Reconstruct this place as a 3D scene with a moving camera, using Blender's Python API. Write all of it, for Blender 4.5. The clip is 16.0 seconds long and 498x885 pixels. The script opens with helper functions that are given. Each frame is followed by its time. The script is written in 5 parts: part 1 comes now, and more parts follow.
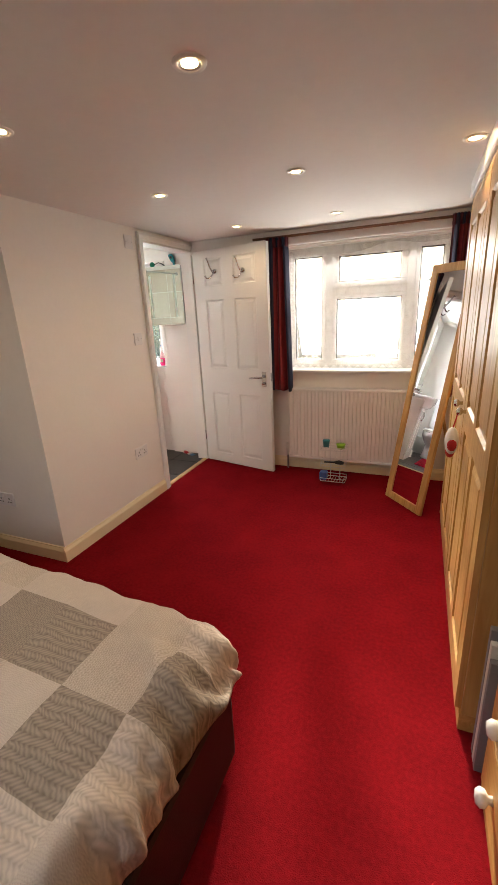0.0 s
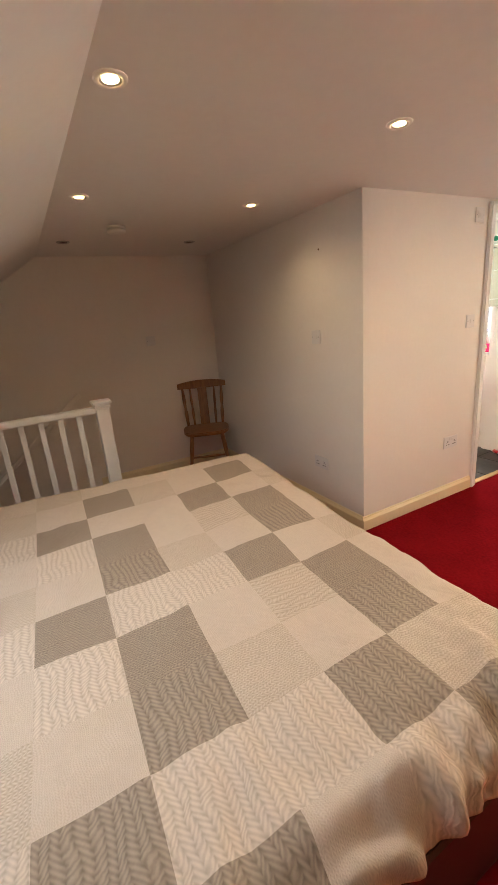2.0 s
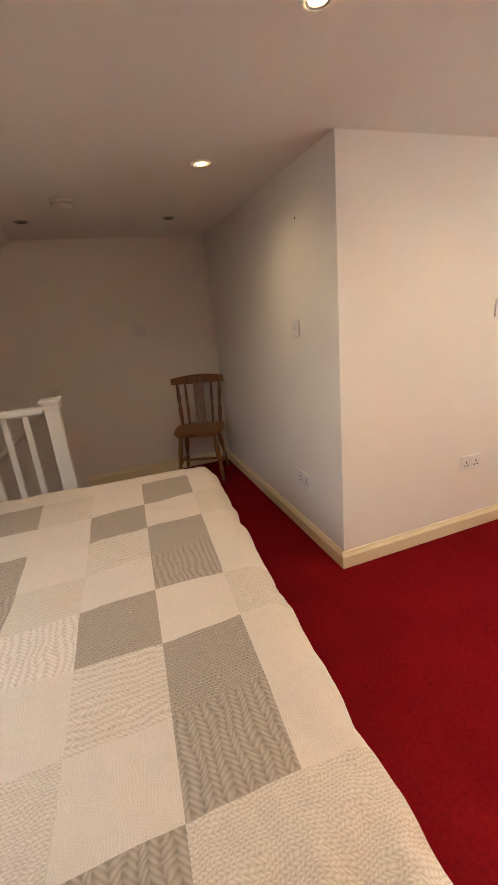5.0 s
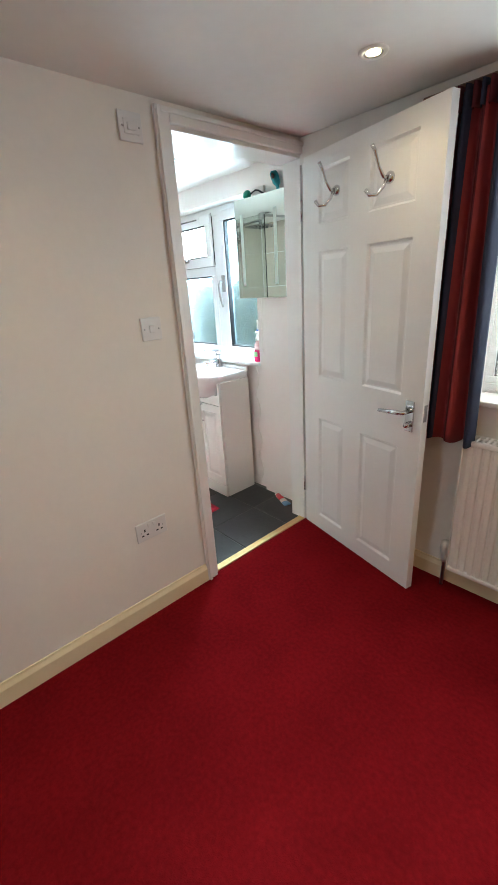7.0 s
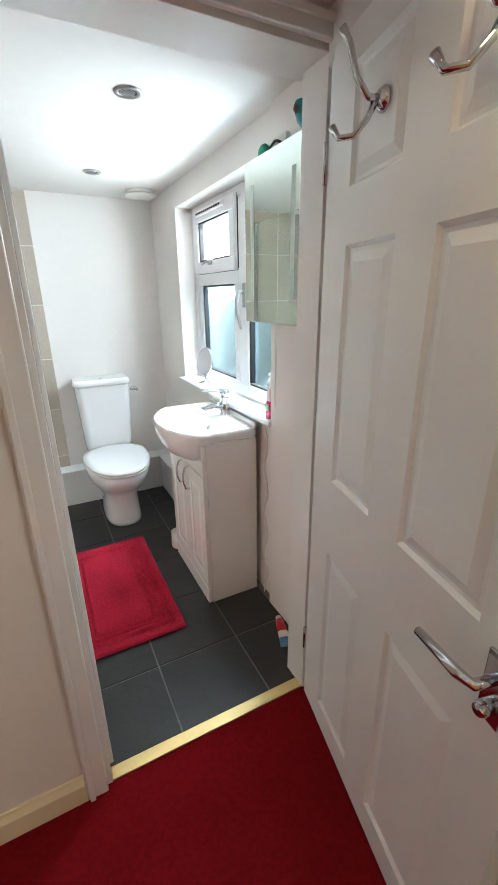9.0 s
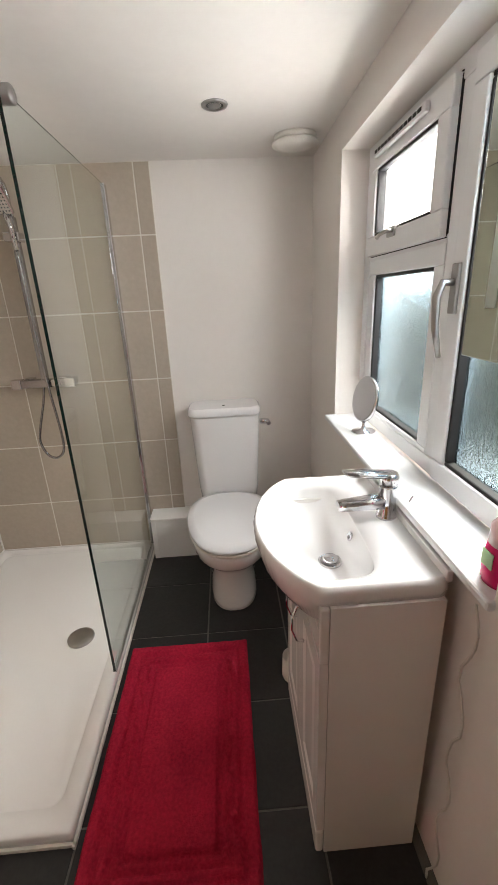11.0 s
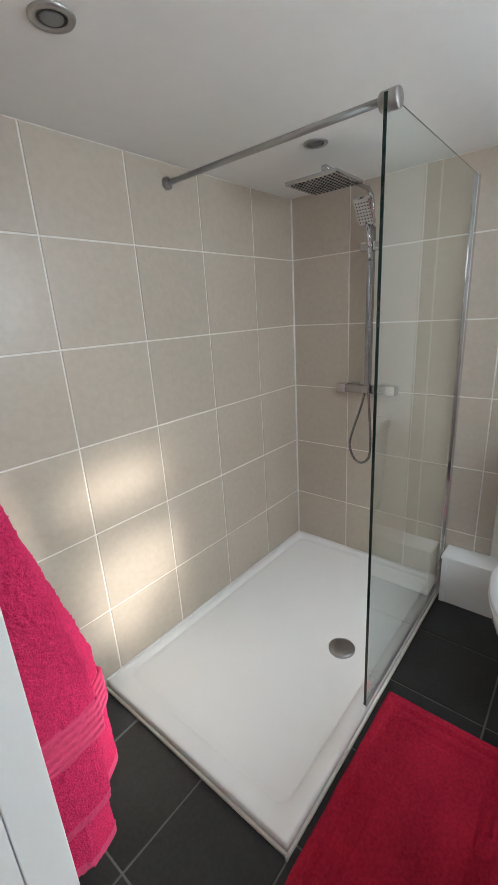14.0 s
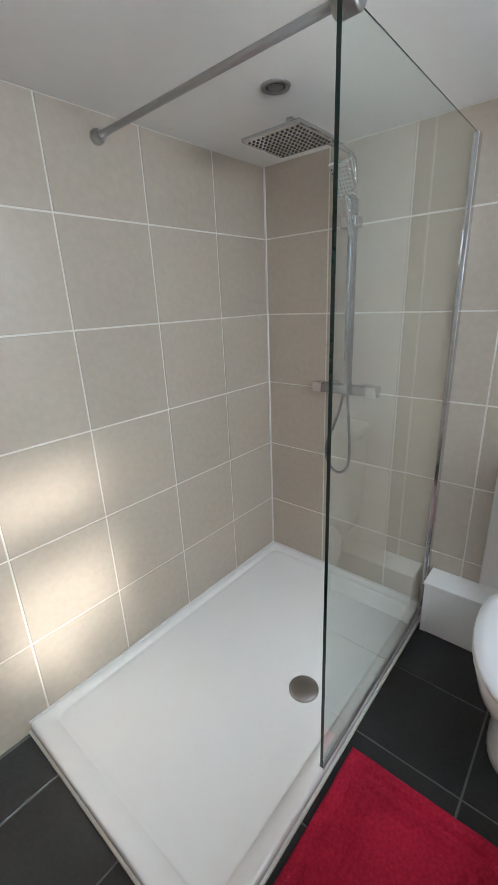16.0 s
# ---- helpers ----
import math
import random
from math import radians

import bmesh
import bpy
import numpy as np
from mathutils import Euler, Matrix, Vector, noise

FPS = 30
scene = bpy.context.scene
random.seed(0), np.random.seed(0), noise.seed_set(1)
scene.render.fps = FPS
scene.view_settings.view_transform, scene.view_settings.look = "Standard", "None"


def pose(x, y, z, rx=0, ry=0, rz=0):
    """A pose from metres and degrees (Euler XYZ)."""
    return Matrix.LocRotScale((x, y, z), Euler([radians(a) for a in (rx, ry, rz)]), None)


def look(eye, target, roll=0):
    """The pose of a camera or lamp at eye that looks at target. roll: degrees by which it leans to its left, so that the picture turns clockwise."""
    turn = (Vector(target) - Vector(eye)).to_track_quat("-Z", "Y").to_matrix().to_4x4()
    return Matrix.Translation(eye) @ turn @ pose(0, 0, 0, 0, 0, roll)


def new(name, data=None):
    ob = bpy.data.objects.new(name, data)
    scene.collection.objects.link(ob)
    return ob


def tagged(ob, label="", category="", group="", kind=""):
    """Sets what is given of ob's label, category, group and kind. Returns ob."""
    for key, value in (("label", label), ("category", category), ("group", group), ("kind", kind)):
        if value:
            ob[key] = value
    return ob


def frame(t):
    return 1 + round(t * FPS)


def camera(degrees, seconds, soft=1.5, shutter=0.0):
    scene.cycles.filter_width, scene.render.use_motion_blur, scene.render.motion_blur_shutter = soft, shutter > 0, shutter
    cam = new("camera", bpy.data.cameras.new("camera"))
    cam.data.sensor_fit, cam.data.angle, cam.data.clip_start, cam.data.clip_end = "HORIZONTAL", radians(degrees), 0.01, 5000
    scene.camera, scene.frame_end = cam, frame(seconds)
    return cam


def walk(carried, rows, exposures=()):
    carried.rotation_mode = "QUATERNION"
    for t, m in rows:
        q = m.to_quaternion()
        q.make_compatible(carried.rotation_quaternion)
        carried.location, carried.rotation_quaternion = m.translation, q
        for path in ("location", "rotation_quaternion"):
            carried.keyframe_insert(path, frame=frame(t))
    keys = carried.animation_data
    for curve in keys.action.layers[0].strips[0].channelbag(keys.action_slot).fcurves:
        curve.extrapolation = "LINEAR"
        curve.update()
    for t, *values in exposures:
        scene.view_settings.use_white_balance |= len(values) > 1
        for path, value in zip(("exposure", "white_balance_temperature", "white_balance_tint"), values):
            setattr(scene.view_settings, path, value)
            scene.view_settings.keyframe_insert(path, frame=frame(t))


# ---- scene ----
cam = camera(62.6, 16.0, soft=1.2)
PATH = [
    (0, (-0.102, -0.013, 1.417), (-0.843, 1.741, 0.803), -2.9),
    (0.5, (-0.113, -0.088, 1.383), (-1.157, 1.513, 0.793), -3.3),
    (1, (-0.145, -0.108, 1.394), (-1.447, 1.29, 0.801), -3.9),
    (1.5, (-0.19, -0.142, 1.401), (-1.712, 1.015, 0.812), -4.6),
    (2, (-0.221, -0.187, 1.4), (-1.914, 0.708, 0.823), -5.1),
    (2.5, (-0.253, -0.203, 1.399), (-2.061, 0.432, 0.827), -5.9),
    (3, (-0.296, -0.163, 1.408), (-2.156, 0.283, 0.821), -6.3),
    (3.2, (-0.315, -0.119, 1.412), (-2.178, 0.298, 0.816), -5.9),
    (5.3, (-0.413, 0.701, 1.345), (-2.175, 1.426, 0.736), -5.2),
    (5.5, (-0.447, 0.822, 1.353), (-2.16, 1.651, 0.737), -5.2),
    (6, (-0.511, 1.094, 1.395), (-2.044, 2.209, 0.755), -4.4),
    (6.5, (-0.54, 1.405, 1.37), (-1.963, 2.644, 0.706), -3.6),
    (7, (-0.563, 1.718, 1.386), (-1.964, 2.956, 0.675), -3.7),
    (7.5, (-0.671, 2.018, 1.389), (-2.073, 3.263, 0.693), -3.1),
    (8, (-0.777, 2.303, 1.409), (-2.256, 3.473, 0.745), -2.6),
    (8.2, (-0.819, 2.409, 1.41), (-2.339, 3.532, 0.753), -1.9),
    (10.3, (-1.659, 3.066, 1.417), (-3.512, 3.389, 0.736), -2.2),
    (10.5, (-1.744, 3.103, 1.411), (-3.613, 3.353, 0.742), -2.3),
    (11, (-1.954, 3.137, 1.419), (-3.836, 3.22, 0.748), -2.6),
    (11.5, (-2.169, 3.154, 1.422), (-4.057, 3.046, 0.771), -2.7),
    (12, (-2.238, 3.157, 1.428), (-4.104, 2.817, 0.792), -3.0),
    (12.5, (-2.21, 3.16, 1.443), (-4.01, 2.563, 0.808), -3.2),
    (13, (-2.152, 3.146, 1.438), (-3.852, 2.287, 0.828), -3.3),
    (13.5, (-2.095, 3.116, 1.443), (-3.671, 2.039, 0.846), -3.4),
    (14, (-2.094, 3.088, 1.45), (-3.544, 1.848, 0.853), -3.5),
    (14.5, (-2.161, 3.044, 1.446), (-3.516, 1.704, 0.84), -3.4),
    (15, (-2.232, 3.018, 1.445), (-3.524, 1.623, 0.824), -3.3),
    (15.5, (-2.335, 3.025, 1.446), (-3.634, 1.646, 0.805), -2.9),
    (16, (-2.421, 3.06, 1.44), (-3.849, 1.822, 0.788), -2.5),
]
EXPOSURES = [(0.0, 1.3, 6900, 12), (0.6, 1.55, 6900, 12), (1.5, 1.65, 6900, 12), (2.2, 1.9, 7700, 12), (3.2, 1.95, 9200, 14), (5.3, 1.95, 6500, 8), (6.2, 1.65, 5900, 1), (7.0, 1.25, 5700, 0), (8.2, 1.1, 5800, 1), (10.3, 0.15, 6800, 12), (11.0, -0.1, 7300, 16), (11.5, -0.35, 7500, 17), (12.5, -0.2, 7200, 15), (13.5, 0.0, 6500, 11), (14.5, -0.2, 6200, 10), (15.5, -0.2, 6050, 9), (16.0, -0.05, 6100, 9)]
walk(cam, [(t, look(eye, target, roll)) for t, eye, target, roll in PATH], EXPOSURES)


# ---- world, sun, lamps ----
SUN_WAY = Vector((0.21, -1.0, -0.435)).normalized()
world = bpy.data.worlds.new("sky")
scene.world = world
world.use_nodes = True
wn = world.node_tree
sky = wn.nodes.new("ShaderNodeTexSky")
sky.sky_type = "NISHITA"
sky.sun_disc = False
sky.sun_elevation = math.asin(-SUN_WAY.z)
sky.sun_rotation = math.atan2(-SUN_WAY.x, -SUN_WAY.y)
wn.links.new(sky.outputs[0], wn.nodes["Background"].inputs[0])
wn.nodes["Background"].inputs[1].default_value = 0.1
sun = new("sun", bpy.data.lights.new("sun", "SUN"))
sun.data.energy, sun.data.angle, sun.data.color = 5.0, radians(5.5), (1.0, 0.94, 0.82)
sun.matrix_world = look((0, 0, 0), SUN_WAY)


def window_lamp(name, eye, target, w, h, watts, colour):
    """The sky's light in an opening."""
    la = bpy.data.lights.new(name, "AREA")
    la.shape, la.size, la.size_y, la.energy, la.color = "RECTANGLE", w, h, watts, colour
    ob = new(name, la)
    ob.matrix_world = look(eye, target)
    return ob


window_lamp("daylight_bedroom", (-0.57, 3.70, 1.40), (-0.57, 0.6, 0.0), 1.15, 0.9, 9.5, (0.93, 0.97, 1.0))
window_lamp("daylight_bathroom", (-3.09, 3.84, 1.66), (-3.05, 0.0, 0.2), 1.1, 0.44, 38, (0.90, 0.96, 1.0))
window_lamp("daylight_roof", (-1.24, -0.93, 1.85), (-1.15, 0.9, 0.75), 0.66, 0.87, 4.0, (0.80, 0.90, 1.0))

# ---- materials ----


def mat(name, colour, rough=0.6, metal=0.0, vary=0.06, scale=6.0, bump=0.0, bump_scale=80.0, coat=0.0, spec=0.5, per_piece=0.0):
    m = bpy.data.materials.new(name)
    m.use_nodes = True
    n, l = m.node_tree.nodes, m.node_tree.links
    b = n["Principled BSDF"]
    b.inputs["Roughness"].default_value = rough
    b.inputs["Metallic"].default_value = metal
    b.inputs["Coat Weight"].default_value = coat
    b.inputs["Specular IOR Level"].default_value = spec
    co = n.new("ShaderNodeTexCoord")
    n1 = n.new("ShaderNodeTexNoise")
    n1.inputs["Scale"].default_value, n1.inputs["Detail"].default_value = scale, 5
    l.new(co.outputs["Object"], n1.inputs["Vector"])
    mx = n.new("ShaderNodeMixRGB")
    mx.inputs[1].default_value = (*[c * (1 - vary) for c in colour], 1)
    mx.inputs[2].default_value = (*[min(1, c * (1 + vary)) for c in colour], 1)
    n3 = n.new("ShaderNodeTexNoise")
    n3.inputs["Scale"].default_value, n3.inputs["Detail"].default_value = scale * 16, 3
    l.new(co.outputs["Object"], n3.inputs["Vector"])
    av = n.new("ShaderNodeMath")
    av.operation = "MULTIPLY_ADD"
    av.inputs[1].default_value = 0.9
    sc = n.new("ShaderNodeMath")
    sc.operation = "MULTIPLY_ADD"
    sc.inputs[1].default_value, sc.inputs[2].default_value = 0.9, -0.4
    l.new(n3.outputs["Fac"], sc.inputs[0])
    l.new(n1.outputs["Fac"], av.inputs[0])
    l.new(sc.outputs[0], av.inputs[2])
    l.new(av.outputs[0], mx.inputs[0])
    out = mx.outputs[0]
    if per_piece:
        info = n.new("ShaderNodeObjectInfo")
        hs = n.new("ShaderNodeHueSaturation")
        mr = n.new("ShaderNodeMapRange")
        mr.inputs[3].default_value, mr.inputs[4].default_value = 1 - per_piece, 1 + per_piece
        l.new(info.outputs["Random"], mr.inputs[0])
        l.new(mr.outputs[0], hs.inputs["Value"])
        l.new(out, hs.inputs["Color"])
        out = hs.outputs[0]
    l.new(out, b.inputs["Base Color"])
    if bump:
        n2 = n.new("ShaderNodeTexNoise")
        n2.inputs["Scale"].default_value, n2.inputs["Detail"].default_value = bump_scale, 4
        l.new(co.outputs["Object"], n2.inputs["Vector"])
        bp = n.new("ShaderNodeBump")
        bp.inputs["Strength"].default_value, bp.inputs["Distance"].default_value = bump, 0.004
        l.new(n2.outputs["Fac"], bp.inputs["Height"])
        l.new(bp.outputs[0], b.inputs["Normal"])
    return m


def wood(name, a, b_, axis="z", rough=0.4, scale=1.0):
    m = mat(name, a, rough)
    n, l = m.node_tree.nodes, m.node_tree.links
    co = n.new("ShaderNodeTexCoord")
    mp = n.new("ShaderNodeMapping")
    st = {"x": (1.2, 14, 14), "y": (14, 1.2, 14), "z": (14, 14, 1.2)}[axis]
    mp.inputs["Scale"].default_value = [v * scale for v in st]
    nz = n.new("ShaderNodeTexNoise")
    nz.inputs["Scale"].default_value, nz.inputs["Detail"].default_value, nz.inputs["Distortion"].default_value = 2.2, 6, 1.4
    l.new(co.outputs["Object"], mp.inputs[0])
    l.new(mp.outputs[0], nz.inputs["Vector"])
    rp = n.new("ShaderNodeValToRGB")
    rp.color_ramp.elements[0].position, rp.color_ramp.elements[0].color = 0.35, (*b_, 1)
    rp.color_ramp.elements[1].position, rp.color_ramp.elements[1].color = 0.65, (*a, 1)
    l.new(nz.outputs["Fac"], rp.inputs[0])
    l.new(rp.outputs[0], n["Principled BSDF"].inputs["Base Color"])
    return m


def glow(name, colour, strength):
    m = bpy.data.materials.new(name)
    m.use_nodes = True
    b = m.node_tree.nodes["Principled BSDF"]
    b.inputs["Base Color"].default_value = (0.9, 0.88, 0.8, 1)
    b.inputs["Emission Color"].default_value = (*colour, 1)
    b.inputs["Emission Strength"].default_value = strength
    return m


def glass(name, colour=(1, 1, 1), rough=0.0, ior=1.45):
    m = bpy.data.materials.new(name)
    m.use_nodes = True
    b = m.node_tree.nodes["Principled BSDF"]
    b.inputs["Base Color"].default_value = (*colour, 1)
    b.inputs["Transmission Weight"].default_value = 1.0
    b.inputs["Roughness"].default_value = rough
    b.inputs["IOR"].default_value = ior
    return m


def veil(name, colour, clear):
    """A thin cloth that lets light through."""
    m = bpy.data.materials.new(name)
    m.use_nodes = True
    n, l = m.node_tree.nodes, m.node_tree.links
    n.remove(n["Principled BSDF"])
    d, t, tr = n.new("ShaderNodeBsdfDiffuse"), n.new("ShaderNodeBsdfTranslucent"), n.new("ShaderNodeBsdfTransparent")
    d.inputs[0].default_value = t.inputs[0].default_value = (*colour, 1)
    a, b = n.new("ShaderNodeMixShader"), n.new("ShaderNodeMixShader")
    a.inputs[0].default_value = 0.6
    co, nz = n.new("ShaderNodeTexCoord"), n.new("ShaderNodeTexNoise")
    nz.inputs["Scale"].default_value = 22
    l.new(co.outputs["Object"], nz.inputs["Vector"])
    mr = n.new("ShaderNodeMapRange")
    mr.inputs[1].default_value, mr.inputs[2].default_value = 0.35, 0.65
    mr.inputs[3].default_value, mr.inputs[4].default_value = clear - 0.05, clear + 0.05
    l.new(nz.outputs["Fac"], mr.inputs[0])
    l.new(mr.outputs[0], b.inputs[0])
    l.new(d.outputs[0], a.inputs[1])
    l.new(t.outputs[0], a.inputs[2])
    l.new(a.outputs[0], b.inputs[1])
    l.new(tr.outputs[0], b.inputs[2])
    l.new(b.outputs[0], n["Material Output"].inputs[0])
    return m


M_WALL = mat("wall_paint", (0.80, 0.745, 0.69), 0.75, vary=0.025, scale=2.5, bump=0.12, bump_scale=140)
M_CEIL = mat("ceiling_paint", (0.78, 0.745, 0.71), 0.8, vary=0.03, scale=1.5, bump=0.1, bump_scale=60)
M_BATHWALL = mat("bathroom_paint", (0.84, 0.80, 0.765), 0.55, vary=0.02, scale=2.0, bump=0.12, bump_scale=90)
M_GLOSS = mat("white_gloss_paint", (0.82, 0.80, 0.78), 0.3, vary=0.02, scale=4, bump=0.05, bump_scale=60)
M_CREAM = mat("cream_gloss_paint", (0.80, 0.69, 0.46), 0.35, vary=0.03, scale=4)
M_CARPET = mat("red_carpet", (0.168, 0.0062, 0.0092), 0.95, vary=0.36, scale=4, bump=0.6, bump_scale=300, spec=0.0)
M_TILE = mat("beige_wall_tile", (0.465, 0.395, 0.325), 0.33, vary=0.10, scale=2.6, bump=0.32, bump_scale=15, per_piece=0.04)
M_GROUT = mat("pale_grout", (0.74, 0.70, 0.65), 0.8, vary=0.05, scale=30)
M_SLATE = mat("slate_floor_tile", (0.020, 0.020, 0.021), 0.34, vary=0.6, scale=5, bump=0.35, bump_scale=22, per_piece=0.15)
M_FGROUT = mat("grey_floor_grout", (0.17, 0.165, 0.155), 0.85, vary=0.2, scale=20)
M_PVC = mat("white_pvc", (0.82, 0.83, 0.84), 0.28, vary=0.01)
M_GASKET = mat("black_gasket", (0.012, 0.012, 0.013), 0.6)
M_CERAMIC = mat("white_ceramic", (0.84, 0.83, 0.83), 0.08, vary=0.01, coat=0.3)
M_ACRYLIC = mat("white_acrylic", (0.84, 0.815, 0.80), 0.22, vary=0.015)
M_CHROME = mat("chrome", (0.62, 0.62, 0.64), 0.09, 1.0, vary=0.02)
M_SATIN = mat("brushed_metal", (0.42, 0.41, 0.40), 0.33, 1.0, vary=0.05)
# chrome darkened and mottled so the shower fittings stand out from the tiles
M_DULL = mat("dark_mottled_chrome", (0.34, 0.34, 0.36), 0.2, 1.0, vary=0.12, scale=30)
M_BRASS = mat("brass_strip", (0.75, 0.58, 0.26), 0.3, 1.0)
M_MIRROR = mat("mirror_glass", (0.86, 0.88, 0.87), 0.01, 1.0, vary=0.0)
M_CABMIRROR = mat("cabinet_mirror_glass", (0.66, 0.72, 0.67), 0.015, 1.0, vary=0.02)
M_PINE = wood("pine", (0.56, 0.33, 0.11), (0.42, 0.22, 0.06))
M_PINEY = wood("pine_along", (0.56, 0.33, 0.11), (0.42, 0.22, 0.06), "y")
M_CHAIR = wood("chair_wood", (0.27, 0.115, 0.035), (0.17, 0.065, 0.018), "z", 0.3)
M_TABLE = wood("bedside_wood", (0.20, 0.075, 0.025), (0.12, 0.04, 0.014), "x", 0.3)
M_DIVAN = mat("dark_leatherette", (0.018, 0.005, 0.005), 0.55, vary=0.2, scale=20, bump=0.2, bump_scale=150)
M_PLASTIC = mat("white_plastic", (0.78, 0.75, 0.70), 0.35, vary=0.02)
M_PLATE = mat("white_plate_plastic", (0.73, 0.70, 0.685), 0.3, vary=0.02)
# near-black: black parts, and the shade of slots put into colour
M_DARK = mat("black_and_slot_shade", (0.02, 0.02, 0.02), 0.7)
M_GLASS = glass("clear_glass", (0.93, 0.985, 0.96))
M_GLASSEDGE = mat("green_glass_edge", (0.004, 0.022, 0.017), 0.15)
M_PANE = glass("window_glass", (0.97, 1.0, 1.0))
M_FROST = glass("patterned_glass", (0.40, 0.56, 0.64), 0.16)
nt = M_FROST.node_tree
fz, fbp, fco = nt.nodes.new("ShaderNodeTexNoise"), nt.nodes.new("ShaderNodeBump"), nt.nodes.new("ShaderNodeTexCoord")
fz.inputs["Scale"].default_value, fz.inputs["Detail"].default_value = 110, 4
fbp.inputs["Strength"].default_value, fbp.inputs["Distance"].default_value = 0.8, 0.004
nt.links.new(fco.outputs["Object"], fz.inputs["Vector"])
nt.links.new(fz.outputs["Fac"], fbp.inputs["Height"])
nt.links.new(fbp.outputs[0], nt.nodes["Principled BSDF"].inputs["Normal"])
M_NET = veil("net_curtain", (0.66, 0.63, 0.58), 0.78)
M_BULB = glow("lamp_glow", (1.0, 0.74, 0.42), 5.0)
M_BULBOFF = mat("unlit_lamp", (0.16, 0.155, 0.15), 0.25)
M_NAVY = mat("navy_cloth", (0.018, 0.022, 0.05), 0.85, vary=0.25, scale=30, bump=0.3, bump_scale=300)
M_RED = mat("brick_red_cloth", (0.27, 0.028, 0.03), 0.8, vary=0.2, scale=30, bump=0.3, bump_scale=300)
M_WINE = mat("wine_cloth", (0.10, 0.008, 0.014), 0.85, vary=0.2, scale=30, bump=0.3, bump_scale=300)
M_TOWEL = mat("pink_terry", (0.58, 0.028, 0.105), 0.95, vary=0.5, scale=210, bump=1.0, bump_scale=330, spec=0.1)
M_TOWELBAND = mat("pink_band", (0.56, 0.04, 0.12), 0.7, vary=0.1, scale=60, bump=0.3, bump_scale=200)
M_MAT = mat("red_bath_mat", (0.44, 0.018, 0.045), 0.95, vary=0.5, scale=6, bump=1.0, bump_scale=230, spec=0.1)
M_RADIATOR = mat("radiator_enamel", (0.80, 0.765, 0.73), 0.35, vary=0.015)
M_GROUND = mat("garden_ground", (0.10, 0.13, 0.07), 0.9, vary=0.4, scale=0.4)
M_HEDGE = mat("hedge_leaves", (0.05, 0.08, 0.05), 0.9, vary=0.5, scale=1.5, bump=0.8, bump_scale=8)

# ---- builders ----


def box(bm, x0, x1, y0, y1, z0, z1, bevel=0.0):
    v = [bm.verts.new((x, y, z)) for x in (x0, x1) for y in (y0, y1) for z in (z0, z1)]
    fs = [bm.faces.new([v[i] for i in q]) for q in ((0, 1, 3, 2), (4, 6, 7, 5), (0, 4, 5, 1), (2, 3, 7, 6), (0, 2, 6, 4), (1, 5, 7, 3))]
    bmesh.ops.recalc_face_normals(bm, faces=fs)
    if bevel:
        es = list({e for f in fs for e in f.edges})
        bmesh.ops.bevel(bm, geom=es, offset=bevel, segments=2, affect="EDGES", profile=0.5)
    return v


def boxes(*dims, bevel=0.0):
    bm = bmesh.new()
    for d in dims:
        box(bm, *d, bevel=bevel)
    return bm


def tube(bm, points, r, sides=10, closed=True):
    """A round bar along points; r is one radius or one for each point."""
    pts = [Vector(p) for p in points]
    rs = r if isinstance(r, (list, tuple)) else [r] * len(pts)
    rings, up = [], None
    for i, p in enumerate(pts):
        d = (pts[min(i + 1, len(pts) - 1)] - pts[max(i - 1, 0)]).normalized()
        if up is None:
            up = d.orthogonal().normalized()
        a = (up - d * up.dot(d))
        a = a.normalized() if a.length > 1e-6 else d.orthogonal().normalized()
        up = a
        b = d.cross(a)
        rings.append([bm.verts.new(p + (a * math.cos(k * math.tau / sides) + b * math.sin(k * math.tau / sides)) * rs[i]) for k in range(sides)])
    for q, w in zip(rings, rings[1:]):
        for k in range(sides):
            f = bm.faces.new((q[k], q[(k + 1) % sides], w[(k + 1) % sides], w[k]))
            f.smooth = True
    if closed:
        bm.faces.new(rings[0][::-1])
        bm.faces.new(rings[-1])
    return bm


def lathe(bm, profile, centre=(0, 0, 0), sides=24, m=None, caps=True):
    """Turns (radius, height) pairs round the z axis."""
    rings = []
    for r, z in profile:
        ring = []
        for k in range(sides):
            p = Vector((r * math.cos(k * math.tau / sides), r * math.sin(k * math.tau / sides), z))
            ring.append(bm.verts.new((m @ p) if m else p + Vector(centre)))
        rings.append(ring)
    for q, w in zip(rings, rings[1:]):
        for k in range(sides):
            f = bm.faces.new((q[k], q[(k + 1) % sides], w[(k + 1) % sides], w[k]))
            f.smooth = True
    if caps and profile[0][0] > 1e-5:
        bm.faces.new(rings[0][::-1])
    if caps and profile[-1][0] > 1e-5:
        bm.faces.new(rings[-1])
    bmesh.ops.remove_doubles(bm, verts=bm.verts, dist=1e-5)
    return bm


def prism(bm, outline, z0, z1):
    """An upright solid over an outline of (x, y)."""
    a = [bm.verts.new((x, y, z0)) for x, y in outline]
    b = [bm.verts.new((x, y, z1)) for x, y in outline]
    n = len(a)
    fs = [bm.faces.new(a[::-1]), bm.faces.new(b)] + [bm.faces.new((a[i], a[(i + 1) % n], b[(i + 1) % n], b[i])) for i in range(n)]
    bmesh.ops.recalc_face_normals(bm, faces=fs)
    return bm


def finish(name, bm, materials, smooth=False):
    me = bpy.data.meshes.new(name)
    bm.to_mesh(me)
    bm.free()
    for m in materials if isinstance(materials, (list, tuple)) else [materials]:
        me.materials.append(m)
    if smooth:
        for p in me.polygons:
            p.use_smooth = True
    return me


